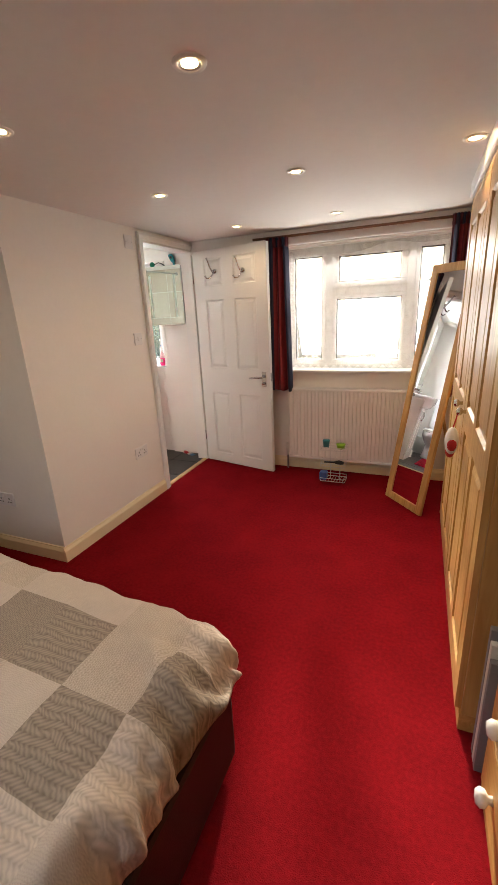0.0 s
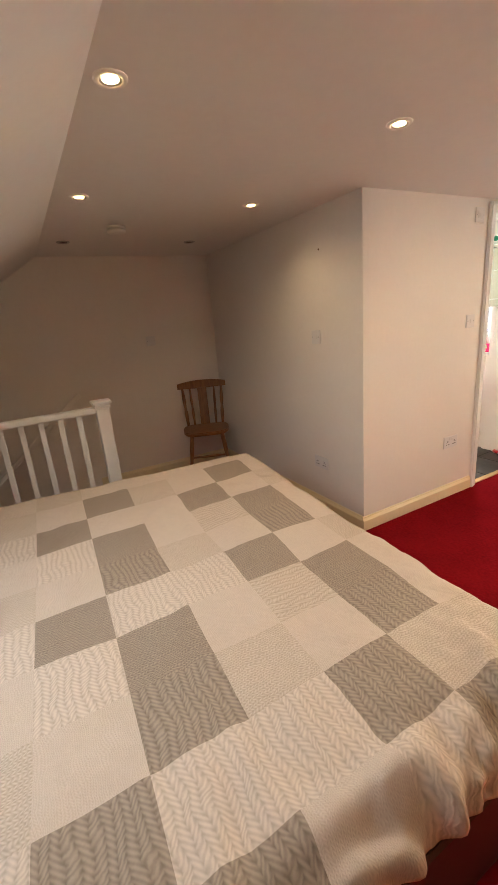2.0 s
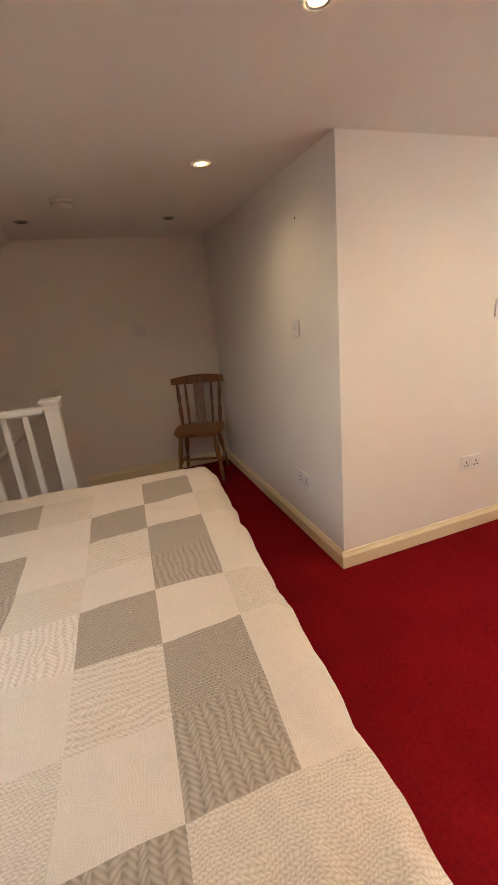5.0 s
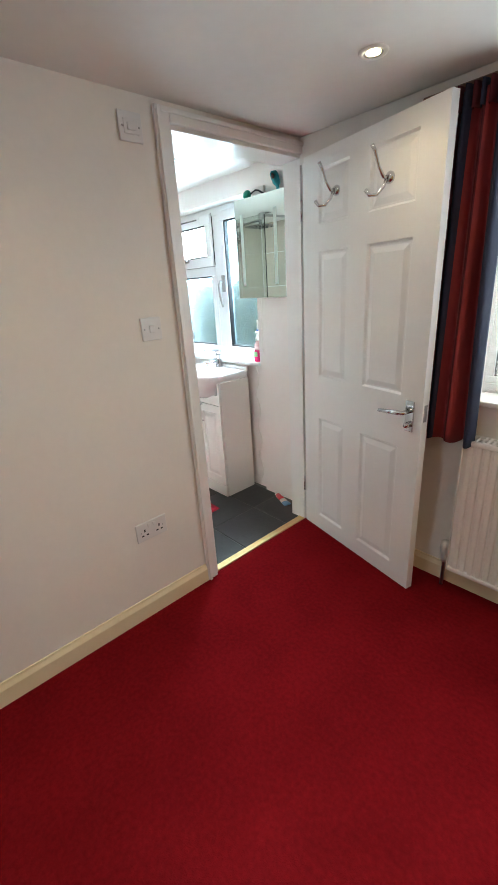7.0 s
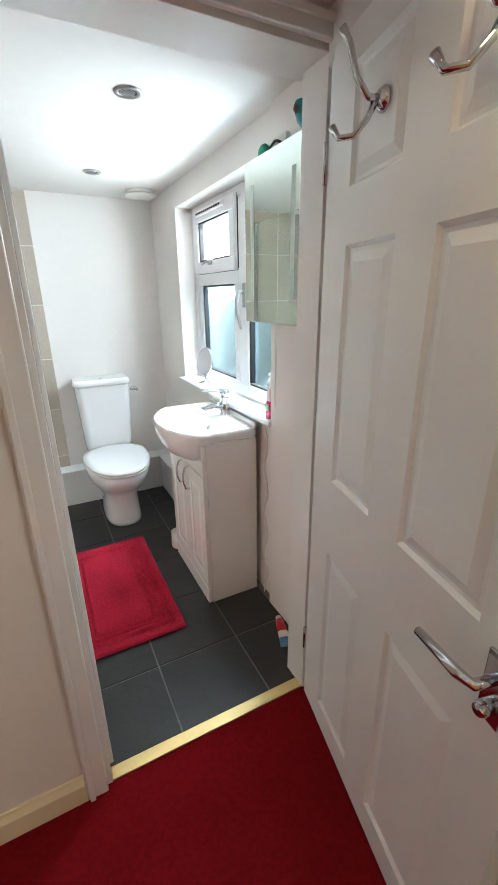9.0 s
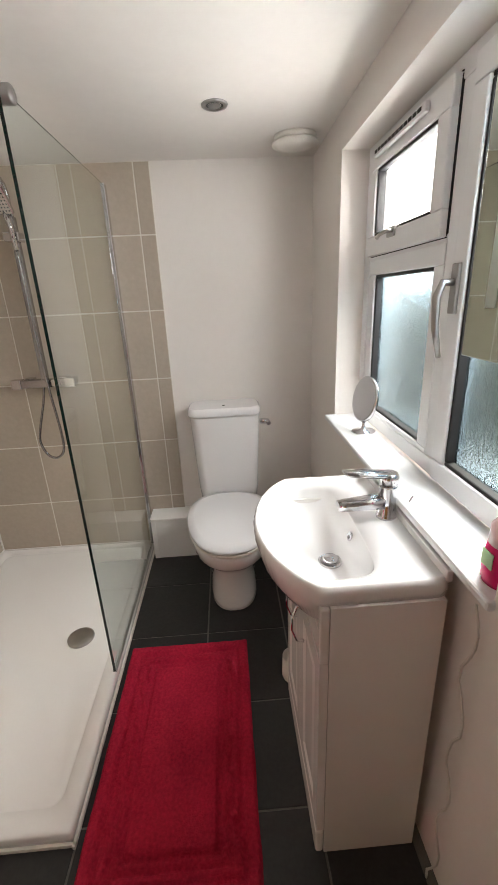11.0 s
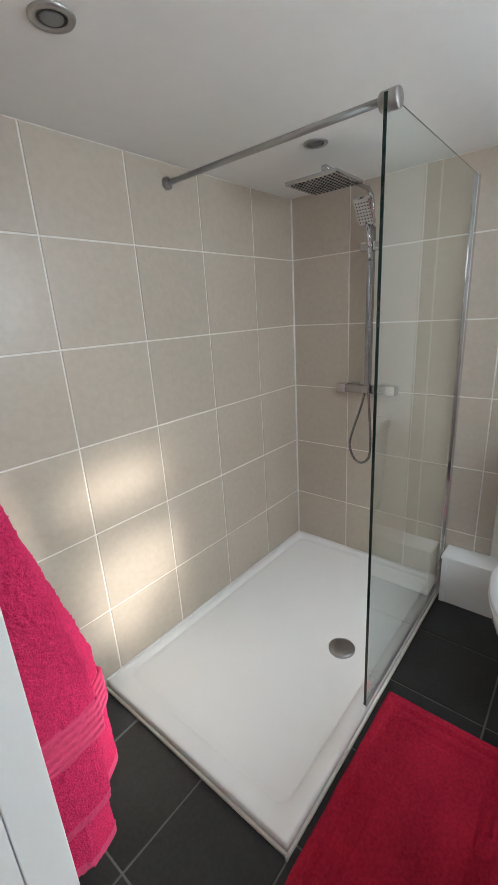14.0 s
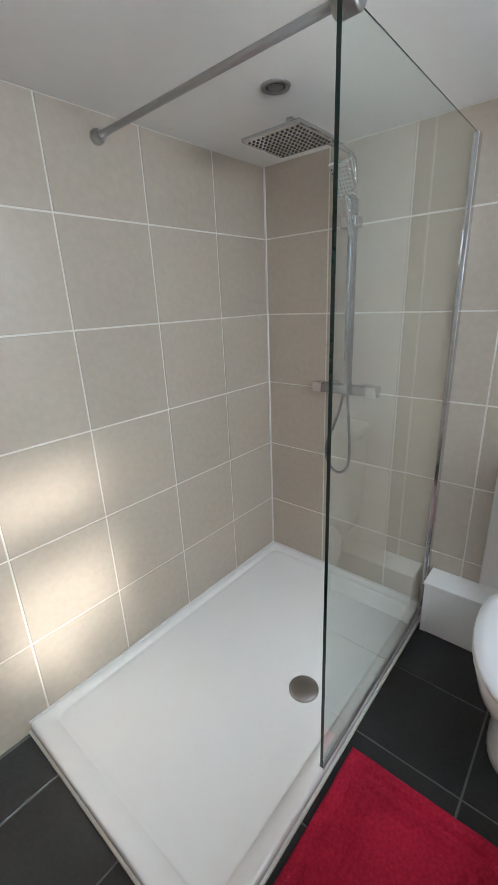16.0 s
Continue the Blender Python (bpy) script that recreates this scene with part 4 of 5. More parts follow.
BL, BR, TL = Vector((-0.272, 3.049, 0.004)), Vector((-0.025, 2.759, 0.004)), Vector((-0.108, 3.286, 1.655))
ux = (BR - BL).normalized()
uz = (TL - BL - ux * (TL - BL).dot(ux)).normalized()
uy = uz.cross(ux)
MW, MH = (BR - BL).length, 1.665
mm = Matrix((ux, uy, uz)).transposed().to_4x4()
mm.translation = BL
mi = thing("floor_mirror", None, "tall pine framed mirror leaning by the window", "mirror", m=mm)
bm = boxes((0, 0.052, 0, 0.022, 0, MH), (MW - 0.052, MW, 0, 0.022, 0, MH), (0.052, MW - 0.052, 0, 0.022, 0, 0.055), (0.052, MW - 0.052, 0, 0.022, MH - 0.055, MH), bevel=0.004)
part("frame", bm, M_PINE, mi, local=True)
part("glass", boxes((0.048, MW - 0.048, 0.008, 0.012, 0.05, MH - 0.05)), M_MIRROR, mi, local=True)
part("backing", boxes((0.03, MW - 0.03, 0.0135, 0.02, 0.03, MH - 0.03)), M_TABLE, mi, local=True)
tube(bm := bmesh.new(), [(MW / 2, 0.02, 1.05), (MW / 2, 0.22, 0.62), (MW / 2, 0.42, 0.20)], 0.012, 8)
part("rear_prop", bm, M_PINE, mi, local=True)

# wire caddy before the radiator
cd = thing("wire_caddy", (-0.70, 3.2, 0), "small white wire shelf stand before the radiator", "caddy")
M_WIRE = mat("white_wire", (0.7, 0.68, 0.66), 0.3, 0.4)
for z in (0.03, 0.16, 0.30):
    bm = bmesh.new()
    tube(bm, [(-0.80, 3.13, z), (-0.60, 3.13, z), (-0.60, 3.26, z), (-0.80, 3.26, z), (-0.80, 3.13, z)], 0.003, 6)
    tube(bm, [(-0.80, 3.13, z + 0.025), (-0.60, 3.13, z + 0.025), (-0.60, 3.26, z + 0.025), (-0.80, 3.26, z + 0.025), (-0.80, 3.13, z + 0.025)], 0.0025, 6)
    for k in range(8):
        tube(bm, [(-0.78 + k * 0.023, 3.13, z), (-0.78 + k * 0.023, 3.26, z)], 0.0015, 5)
    part("tray", bm, M_WIRE, cd)
for x in (-0.74, -0.66):
    tube(bm := bmesh.new(), [(x, 3.262, 0.003), (x, 3.262, 0.36)], 0.003, 6)
    part("upright", bm, M_WIRE, cd)


def tub(x, y, z, r, h, colour, label):
    ob = thing("tub", (x, y, z), label, "tub")
    lathe(bm := bmesh.new(), [(r * 0.85, 0), (r, h * 0.9), (r * 0.98, h)], (x, y, z), 18)
    part("body", bm, mat("tub_plastic", colour, 0.3), ob)
    lathe(bm := bmesh.new(), [(r * 1.05, h * 0.86), (r * 1.05, h * 1.08), (0, h * 1.1)], (x, y, z), 18)
    part("lid", bm, mat("tub_lid", [min(1, c * 1.2) for c in colour], 0.3), ob)


tub(-0.765, 3.20, 0.304, 0.028, 0.06, (0.03, 0.22, 0.25), "small teal plastic tub on the wire stand")
tub(-0.645, 3.20, 0.304, 0.036, 0.035, (0.25, 0.50, 0.03), "small lime green plastic tub on the wire stand")
tagged(new("hairbrush", finish("hairbrush", tube(bmesh.new(), [(-0.78, 3.2, 0.172), (-0.70, 3.2, 0.176), (-0.66, 3.2, 0.178), (-0.62, 3.2, 0.176)], [0.006, 0.008, 0.02, 0.012], 10), M_DARK)), "black hairbrush lying on the wire stand", "hairbrush")
tagged(new("packet", finish("packet", boxes((-0.81, -0.75, 3.14, 3.20, 0.034, 0.10), bevel=0.006), mat("blue_packet", (0.06, 0.12, 0.35), 0.4))), "small blue packet on the lowest wire shelf", "packet")

# ---- roof window ----
rw = tagged(thing("window_2", (-1.24, -0.75, 1.7), "", "", m=Matrix.Translation((0, TOP_Y, CZ)) @ Matrix.Rotation(SA, 4, "X")), "pine framed roof window in the sloping ceiling", "window", kind="structure")
bm = boxes((-1.628, -1.57, -1.448, -0.457, 0.13, 0.215), (-0.91, -0.852, -1.448, -0.457, 0.13, 0.215), (-1.57, -0.91, -0.515, -0.457, 0.13, 0.215), (-1.57, -0.91, -1.448, -1.39, 0.13, 0.215), bevel=0.004)
part("window_frame", bm, M_PINE, rw, "varnished pine frame", local=True)
g = part("pane", boxes((-1.57, -0.91, -1.39, -0.515, 0.18, 0.186)), M_PANE, rw, local=True)
g.visible_shadow = False

# ---- bathroom: window ----
YB = 3.568
bw = tagged(thing("window_3", (-3.09, 3.74, 0.90), "", ""), "white plastic bathroom window with patterned glass", "window", kind="structure")
part("window_frame", frame_bm(-3.65, -2.49, 0.920, 1.895, 3.690, 3.760, 0.05, ((-3.03, -2.955, 0.970, 1.845), (-3.60, -3.03, 1.522, 1.545))), M_PVC, bw)
sash(bw, -3.575, -3.035, 1.535, 1.862, 3.700, 0.062, M_PANE)
sash(bw, -3.592, -3.035, 0.928, 1.527, 3.722, 0.055, M_FROST)
sash(bw, -2.955, -2.535, 0.932, 1.860, 3.702, 0.056, M_FROST)
part("window_sill", boxes((-3.66, -2.485, 3.548, 3.690, 0.898, 0.920), bevel=0.006), M_PVC, bw, "glossy white sill board")
part("lining", boxes((-2.49, -2.131, 3.562, 3.589, 0.0, 2.014)), M_BATHWALL, bw, "white boarded lining beside the window")
part("trickle_vent", boxes((-3.50, -3.14, 3.654, 3.669, 1.826, 1.850), bevel=0.004), M_PVC, bw)
# the vent is solid; near-black strips paint the shade of its slots
for k in range(12):
    part("vent_slot_shade", boxes((-3.485 + k * 0.028, -3.465 + k * 0.028, 3.6525, 3.6545, 1.834, 1.843)), M_DARK, bw)
hd = part("handle", boxes((-2.945, -2.915, 3.664, 3.676, 1.36, 1.47), bevel=0.003), M_SATIN, bw, "silver espagnolette handle")
tube(bm := bmesh.new(), [(-2.93, 3.67, 1.43), (-2.93, 3.640, 1.43), (-2.93, 3.628, 1.40), (-2.93, 3.632, 1.33), (-2.93, 3.648, 1.26)], [0.009, 0.009, 0.010, 0.009, 0.006], 10)
part("lever", bm, M_SATIN, hd)
hd = part("catch", boxes((-3.37, -3.31, 3.664, 3.676, 1.575, 1.605), bevel=0.003), M_SATIN, bw, "silver window catch")
tube(bm := bmesh.new(), [(-3.32, 3.665, 1.59), (-3.32, 3.645, 1.59), (-3.36, 3.640, 1.585), (-3.40, 3.645, 1.58)], 0.006, 8)
part("lever", bm, M_SATIN, hd)

# assumed hedge outside, added to darken the view through the lower panes
hb = bmesh.new()
rng = random.Random(4)
for k in range(420):
    x, y, z = rng.uniform(-9, 4), rng.uniform(9.2, 10.6), rng.uniform(-3.0, 1.5 + 0.35 * math.sin(k))
    bmesh.ops.create_icosphere(hb, subdivisions=1, radius=rng.uniform(0.25, 0.5), matrix=Matrix.Translation((x, y, z)) @ Matrix.Rotation(rng.uniform(0, 3), 4, (1, 1, 0)))
tagged(new("hedge", finish("hedge", hb, M_HEDGE)), "assumed dark green hedge added as a backdrop outside the windows", "hedge", kind="stuff")

# ---- shower ----
TX0, TX1, TY0, TY1 = -4.138, -2.686, 1.732, 2.630
tray = thing("shower_tray", (-3.4, 2.18, 0), "low white acrylic shower tray on the tiled floor", "shower tray")
bm = bmesh.new()


def rounded(x0, x1, y0, y1, r, n=6):
    pts = []
    for cx, cy, a0 in ((x1 - r, y1 - r, 0), (x0 + r, y1 - r, 90), (x0 + r, y0 + r, 180), (x1 - r, y0 + r, 270)):
        for k in range(n + 1):
            a = radians(a0 + 90 * k / n)
            pts.append((cx + r * math.cos(a), cy + r * math.sin(a)))
    return pts


def loft(bm, rings, cap0=True, cap1=True):
    """Skins a list of rings of equal length."""
    vs = [[bm.verts.new(p) for p in r] for r in rings]
    n = len(vs[0])
    for a, b in zip(vs, vs[1:]):
        for k in range(n):
            f = bm.faces.new((a[k], a[(k + 1) % n], b[(k + 1) % n], b[k]))
            f.smooth = True
    if cap0:
        bm.faces.new(vs[0][::-1])
    if cap1:
        bm.faces.new(vs[-1])
    bmesh.ops.recalc_face_normals(bm, faces=bm.faces)
    return bm


rings = []
for inset, r, z in ((0, 0.012, 0.0), (0, 0.012, 0.040), (0.004, 0.012, 0.046), (0.014, 0.012, 0.047), (0.066, 0.04, 0.046), (0.070, 0.04, 0.037), (0.078, 0.04, 0.0345), (0.084, 0.04, 0.0365), (0.110, 0.05, 0.032)):
    rings.append([(x, y, z) for x, y in rounded(TX0 + inset * 0.6, TX1 - inset, TY0 + inset * 0.6, TY1 - inset * 0.8, r)])
rings.append([(-3.418 + (x + 3.418) * 0.12, 2.419 + (y - 2.419) * 0.12, 0.024) for x, y, _ in rings[-1]])
part("tray", loft(bm, rings), M_ACRYLIC, tray)
dr = part("drain_cover", lathe(bmesh.new(), [(0.057, 0.024), (0.057, 0.032), (0.050, 0.037), (0.02, 0.039), (0, 0.039)], (-3.418, 2.419, 0), 32), M_SATIN, tray, "round brushed metal drain cover")
part("seal", boxes((TX0, TX1 + 0.012, TY1, TY1 + 0.008, -0.003, 0.012), (TX1, TX1 + 0.008, TY0, TY1 + 0.008, -0.003, 0.012)), M_GROUT, tray, "grey sealant line")

bm = boxes((TX0 - 0.002, TX1, TY0 - 0.001, TY0 + 0.007, 0.045, 0.053), (TX0 - 0.001, TX0 + 0.007, TY0 + 0.007, TY1, 0.045, 0.053), bevel=0.002)
part("wall_seal", bm, M_PLATE, tray, "white sealant bead")
scr = thing("shower_screen", (-3.67, 2.622, 0.05), "clear frameless glass shower screen", "shower screen")
g = part("glass_panel", boxes((-4.125, -3.206, 2.618, 2.626, 0.050, 1.925)), M_GLASS, scr)
g.visible_shadow = False
part("polished_edge", boxes((-3.206, -3.2045, 2.6175, 2.6265, 0.050, 1.925)), M_GLASSEDGE, scr, "dark green polished edge")
part("top_edge", boxes((-4.125, -3.206, 2.6185, 2.6255, 1.925, 1.926)), M_GLASSEDGE, scr)
part("wall_profile", boxes((-4.14, -4.105, 2.609, 2.635, 0.046, 1.926), bevel=0.003), M_CHROME, scr, "chrome wall channel")
part("bottom_seal", boxes((-4.10, -3.206, 2.614, 2.630, 0.0455, 0.052)), M_SATIN, scr)
lathe(bm := bmesh.new(), [(0.020, -0.022), (0.023, -0.018), (0.023, 0.022), (0.020, 0.026), (0, 0.026)], m=Matrix.Translation((-3.230, 2.622, 1.915)) @ Matrix.Rotation(radians(-90), 4, "X"), sides=24)
part("bracket", bm, M_SATIN, scr, "round satin metal clamp")
tube(bm := bmesh.new(), [(-3.237, 2.60, 1.922), (-3.288, 1.735, 1.942)], 0.0095, 14)
part("support_bar", bm, M_SATIN, scr, "satin metal support bar to the wall")
lathe(bm := bmesh.new(), [(0.022, 0), (0.022, 0.012), (0.016, 0.018), (0.016, 0.03)], m=Matrix.Translation((-3.289, 1.732, 1.942)) @ Matrix.Rotation(radians(-90), 4, "X"), sides=20)
part("wall_flange", bm, M_SATIN, scr)

sh = thing("shower_set", (-4.09, 2.17, 1.0), "chrome thermostatic shower with overhead and hand showers", "shower")
part("valve_bar", boxes((-4.105, -4.060, 2.055, 2.350, 1.028, 1.068), bevel=0.004), M_DULL, sh)
for y in (2.12, 2.285):
    part("wall_union", boxes((-4.14, -4.10, y - 0.022, y + 0.022, 1.028, 1.072), bevel=0.004), M_CHROME, sh)
part("control_knob", boxes((-4.108, -4.057, 2.305, 2.357, 1.024, 1.072), bevel=0.005), M_CHROME, sh)
part("control_knob", boxes((-4.108, -4.057, 2.045, 2.095, 1.024, 1.072), bevel=0.005), M_CHROME, sh)
part("riser", boxes((-4.097, -4.067, 2.195, 2.225, 1.06, 1.80), bevel=0.003), M_DULL, sh)
tube(bm := bmesh.new(), [(-4.083, 2.210, 1.78), (-4.083, 2.210, 1.88), (-4.07, 2.209, 1.925), (-4.03, 2.207, 1.95), (-3.80, 2.18, 1.966), (-3.695, 2.185, 1.968)], 0.011, 12)
part("arm", bm, M_CHROME, sh)
tube(bm := bmesh.new(), [(-3.69, 2.185, 1.972), (-3.69, 2.185, 1.925)], 0.012, 12)
part("arm_end", bm, M_CHROME, sh)
hdp = part("overhead_rose", boxes((-3.80, -3.58, 2.075, 2.295, 1.908, 1.922), bevel=0.004), M_CHROME, sh, "square chrome rain shower head")
bm = bmesh.new()
for i in range(11):
    for j in range(11):
        lathe(bm, [(0.0045, 0), (0.004, -0.002), (0, -0.002)], (-3.79 + 0.01 + i * 0.018 + 0.0, 2.085 + 0.01 + j * 0.018, 1.908), 6)
part("nozzles", bm, M_DARK, hdp)
part("slider", boxes((-4.10, -4.035, 2.175, 2.245, 1.695, 1.735), bevel=0.006), M_CHROME, sh)
tube(bm := bmesh.new(), [(-4.03, 2.226, 1.66), (-4.015, 2.226, 1.74), (-3.995, 2.226, 1.81)], [0.010, 0.012, 0.013], 12)
part("hand_shower_grip", bm, M_CHROME, sh)
bm = bmesh.new()
box(bm, -0.011, 0.011, -0.038, 0.038, -0.06, 0.06, 0.006)
bmesh.ops.transform(bm, matrix=Matrix.Translation((-3.965, 2.226, 1.845)) @ Matrix.Rotation(radians(38), 4, "Y"), verts=bm.verts)
hs = part("hand_shower_head", bm, M_CHROME, sh)
bm = bmesh.new()
for i in range(5):
    for j in range(7):
        lathe(bm, [(0.0035, 0), (0, 0.002)], sides=6, m=Matrix.Translation((-3.965, 2.226, 1.845)) @ Matrix.Rotation(radians(38), 4, "Y") @ Matrix.Translation((0.0112, -0.026 + i * 0.013, -0.042 + j * 0.014)) @ Matrix.Rotation(radians(90), 4, "Y"))
part("nozzles", bm, M_DARK, hs)


def flow(points, n=60):
    """A smooth run of points through the given ones."""
    p = [points[0], *points, points[-1]]
    out = []
    for k in range(n + 1):
        f = min(k / n * (len(points) - 1), len(points) - 1 - 1e-6)
        i, t = int(f), f - int(f)
        a, b, c, d = (Vector(q) for q in p[i:i + 4])
        out.append(0.5 * (2 * b + (c - a) * t + (2 * a - 5 * b + 4 * c - d) * t * t + (3 * b - 3 * c + d - a) * t ** 3))
    return out


pts = flow([(-4.07, 2.20, 1.03), (-4.06, 2.185, 0.95), (-4.055, 2.145, 0.82), (-4.055, 2.130, 0.74), (-4.055, 2.155, 0.67), (-4.055, 2.20, 0.65), (-4.055, 2.240, 0.69), (-4.05, 2.248, 0.80), (-4.045, 2.232, 1.05), (-4.04, 2.224, 1.35), (-4.032, 2.226, 1.66)])
tube(bm := bmesh.new(), pts, 0.0065, 8)
part("hose", bm, M_DULL, sh, "flexible chrome hose")

# ---- toilet ----
wc = thing("toilet", (-3.80, 3.105, 0), "white ceramic close-coupled toilet with the lid down", "toilet")
WY = 3.105


def egg(cx, back, front, half, z, n=40, sq=0.85, fr=1.0):
    out = []
    for k in range(n):
        a = k * math.tau / n
        c, s_ = math.cos(a), math.sin(a)
        out.append((cx + (front if c > 0 else back) * math.copysign(abs(c) ** (fr if c > 0 else sq), c), WY + half * math.copysign(abs(s_) ** sq, s_), z))
    return out


bm = loft(bmesh.new(), [egg(-3.82, 0.18, 0.276, 0.118, 0.0, fr=0.6), egg(-3.82, 0.18, 0.272, 0.116, 0.02, fr=0.6), egg(-3.82, 0.18, 0.262, 0.110, 0.12, fr=0.65), egg(-3.82, 0.18, 0.264, 0.114, 0.20, fr=0.7), egg(-3.80, 0.19, 0.300, 0.160, 0.26, fr=0.85), egg(-3.77, 0.20, 0.345, 0.192, 0.32), egg(-3.76, 0.20, 0.358, 0.200, 0.385), egg(-3.76, 0.195, 0.352, 0.196, 0.395)])
part("pan", bm, M_CERAMIC, wc)
part("seat", loft(bmesh.new(), [egg(-3.75, 0.195, 0.352, 0.200, 0.397), egg(-3.75, 0.20, 0.357, 0.206, 0.403), egg(-3.75, 0.20, 0.355, 0.204, 0.413)]), M_PLASTIC, wc)
part("lid", loft(bmesh.new(), [egg(-3.75, 0.198, 0.354, 0.203, 0.415), egg(-3.75, 0.20, 0.358, 0.207, 0.421), egg(-3.75, 0.20, 0.352, 0.202, 0.432), egg(-3.75, 0.18, 0.315, 0.172, 0.437)]), mat("white_lid", (0.80, 0.79, 0.80), 0.25, vary=0.01), wc, "closed white plastic lid")


def slab(x0, x1, y0, y1, r, z):
    return [(x, y, z) for x, y in rounded(x0, x1, y0, y1, r)]


part("cistern", loft(bmesh.new(), [slab(-4.135, -3.955, 2.958, 3.258, 0.04, 0.385), slab(-4.135, -3.95, 2.950, 3.266, 0.045, 0.45), slab(-4.137, -3.937, 2.930, 3.284, 0.05, 0.845), slab(-4.137, -3.937, 2.930, 3.284, 0.05, 0.855)]), M_CERAMIC, wc)
part("cistern_lid", loft(bmesh.new(), [slab(-4.139, -3.930, 2.922, 3.290, 0.055, 0.857), slab(-4.139, -3.927, 2.919, 3.293, 0.058, 0.868), slab(-4.139, -3.930, 2.922, 3.290, 0.055, 0.888), slab(-4.135, -3.945, 2.93, 3.28, 0.05, 0.898)]), M_CERAMIC, wc)
tube(bm := bmesh.new(), [(-3.975, 3.285, 0.812), (-3.975, 3.305, 0.812), (-3.97, 3.325, 0.812), (-3.945, 3.330, 0.807)], [0.013, 0.013, 0.014, 0.011], 12)
part("flush_lever", bm, M_CHROME, wc, "chrome flush lever")
lathe(bm := bmesh.new(), [(0.006, 0.897), (0.006, 0.900), (0, 0.901)], (-4.0, 3.105, 0), 10)
part("cap", bm, M_DARK, wc)

pb = thing("pipe_boxing", (-4.08, 3.1, 0), "white painted pipe boxing along the bathroom walls", "boxing")
part("box", boxes((-4.147, -4.02, 2.655, 3.566, -0.003, 0.245), bevel=0.003), M_GLOSS, pb)
part("top_board", boxes((-4.147, -4.010, 2.648, 3.566, 0.245, 0.260), bevel=0.003), M_GLOSS, pb)
part("box", boxes((-4.02, -3.12, 3.47, 3.566, -0.003, 0.245), bevel=0.003), M_GLOSS, pb)
part("top_board", boxes((-4.01, -3.12, 3.462, 3.566, 0.245, 0.260), bevel=0.003), M_GLOSS, pb)
part("end_stile", boxes((-4.032, -4.015, 2.652, 2.675, 0.0, 0.245), bevel=0.002), M_GLOSS, pb)
vt = thing("extractor_vent", (-3.892, 3.46, 2.0), "round cream ceiling vent cover", "vent")
lathe(bm := bmesh.new(), [(0.085, 0), (0.085, -0.014), (0.080, -0.018)], (-3.892, 3.462, 2.015), 36)
part("collar", bm, M_PLASTIC, vt)
lathe(bm := bmesh.new(), [(0.076, -0.016), (0.094, -0.024), (0.092, -0.032), (0.06, -0.038), (0, -0.040)], (-3.892, 3.462, 2.015), 36)
part("disc", bm, M_PLASTIC, vt)

# ---- vanity and basin ----
VX0, VX1, VY = -3.105, -2.614, 3.299
vn = thing("vanity_unit", (-2.86, 3.43, 0), "white gloss vanity cabinet with two doors", "vanity unit")
M_VAN = mat("white_melamine", (0.82, 0.79, 0.77), 0.22, vary=0.01)
for a in (VX0, VX1 - 0.016):
    part("side_panel", boxes((a, a + 0.016, VY + 0.018, 3.560, 0.0, 0.815), bevel=0.001), M_VAN, vn)
part("back_panel", boxes((VX0 + 0.017, VX1 - 0.017, 3.544, 3.560, 0.0, 0.815)), M_VAN, vn)
part("shelf", boxes((VX0 + 0.017, VX1 - 0.017, VY + 0.020, 3.543, 0.085, 0.10)), M_VAN, vn)
part("plinth", boxes((VX0, VX1 - 0.001, VY - 0.004, VY + 0.017, 0.0, 0.085), bevel=0.006), M_VAN, vn)
part("fascia", boxes((VX0, VX1 - 0.001, VY, VY + 0.017, 0.665, 0.732), bevel=0.003), M_VAN, vn)
for a in (VX0, VX1 - 0.017):
    part("corner_stile", boxes((a, a + 0.017, VY - 0.004, VY + 0.0175, 0.664, 0.812), bevel=0.004), M_VAN, vn)
for a, b, hx in ((VX0 + 0.002, -2.862, -2.905), (-2.858, VX1 - 0.003, -2.812)):
    bm = panelled(bmesh.new(), b - a, 0.572, 0.019, [(0.045, b - a - 0.045, 0.05, 0.52)], 0.006, 0.02)
    bmesh.ops.transform(bm, matrix=Matrix.Translation((a, VY - 0.002, 0.090)), verts=bm.verts)
    d = part("door", bm, M_VAN, vn)
    tube(bm := bmesh.new(), [(hx, VY, 0.535), (hx, VY - 0.018, 0.54), (hx, VY - 0.030, 0.575), (hx, VY - 0.030, 0.615), (hx, VY - 0.018, 0.65), (hx, VY, 0.655)], [0.006, 0.005, 0.005, 0.005, 0.005, 0.006], 8)
    part("handle", bm, M_CHROME, d, "bowed chrome handle")

BCX, BYB = -2.883, 3.560


def basin_edge(a, sx=0.266, front=0.118, y0=3.30):
    c, s_ = math.cos(a), math.sin(a)
    ox, oy = 0.0, 3.385
    r = 0.02
    while r < 0.6:
        x, y = ox + r * c, oy + r * s_
        inside = abs(x) <= sx and y <= BYB and (y >= y0 or (abs(x) / sx) ** 2.0 + ((y0 - y) / front) ** 1.3 <= 1)
        if not inside:
            break
        r += 0.002
    return Vector((ox + r * c, oy + r * s_))


NB = 160
edge = [basin_edge(k * math.tau / NB) for k in range(NB)]
BC = Vector((0, 3.345))


def bowl_edge(e):
    d = (e - BC).normalized()
    p, h = (4.5, 0.102) if d.y > 0 else (2.2, 0.122)
    return BC + d / ((abs(d.x) / 0.224) ** p + (abs(d.y) / h) ** p) ** (1 / p)


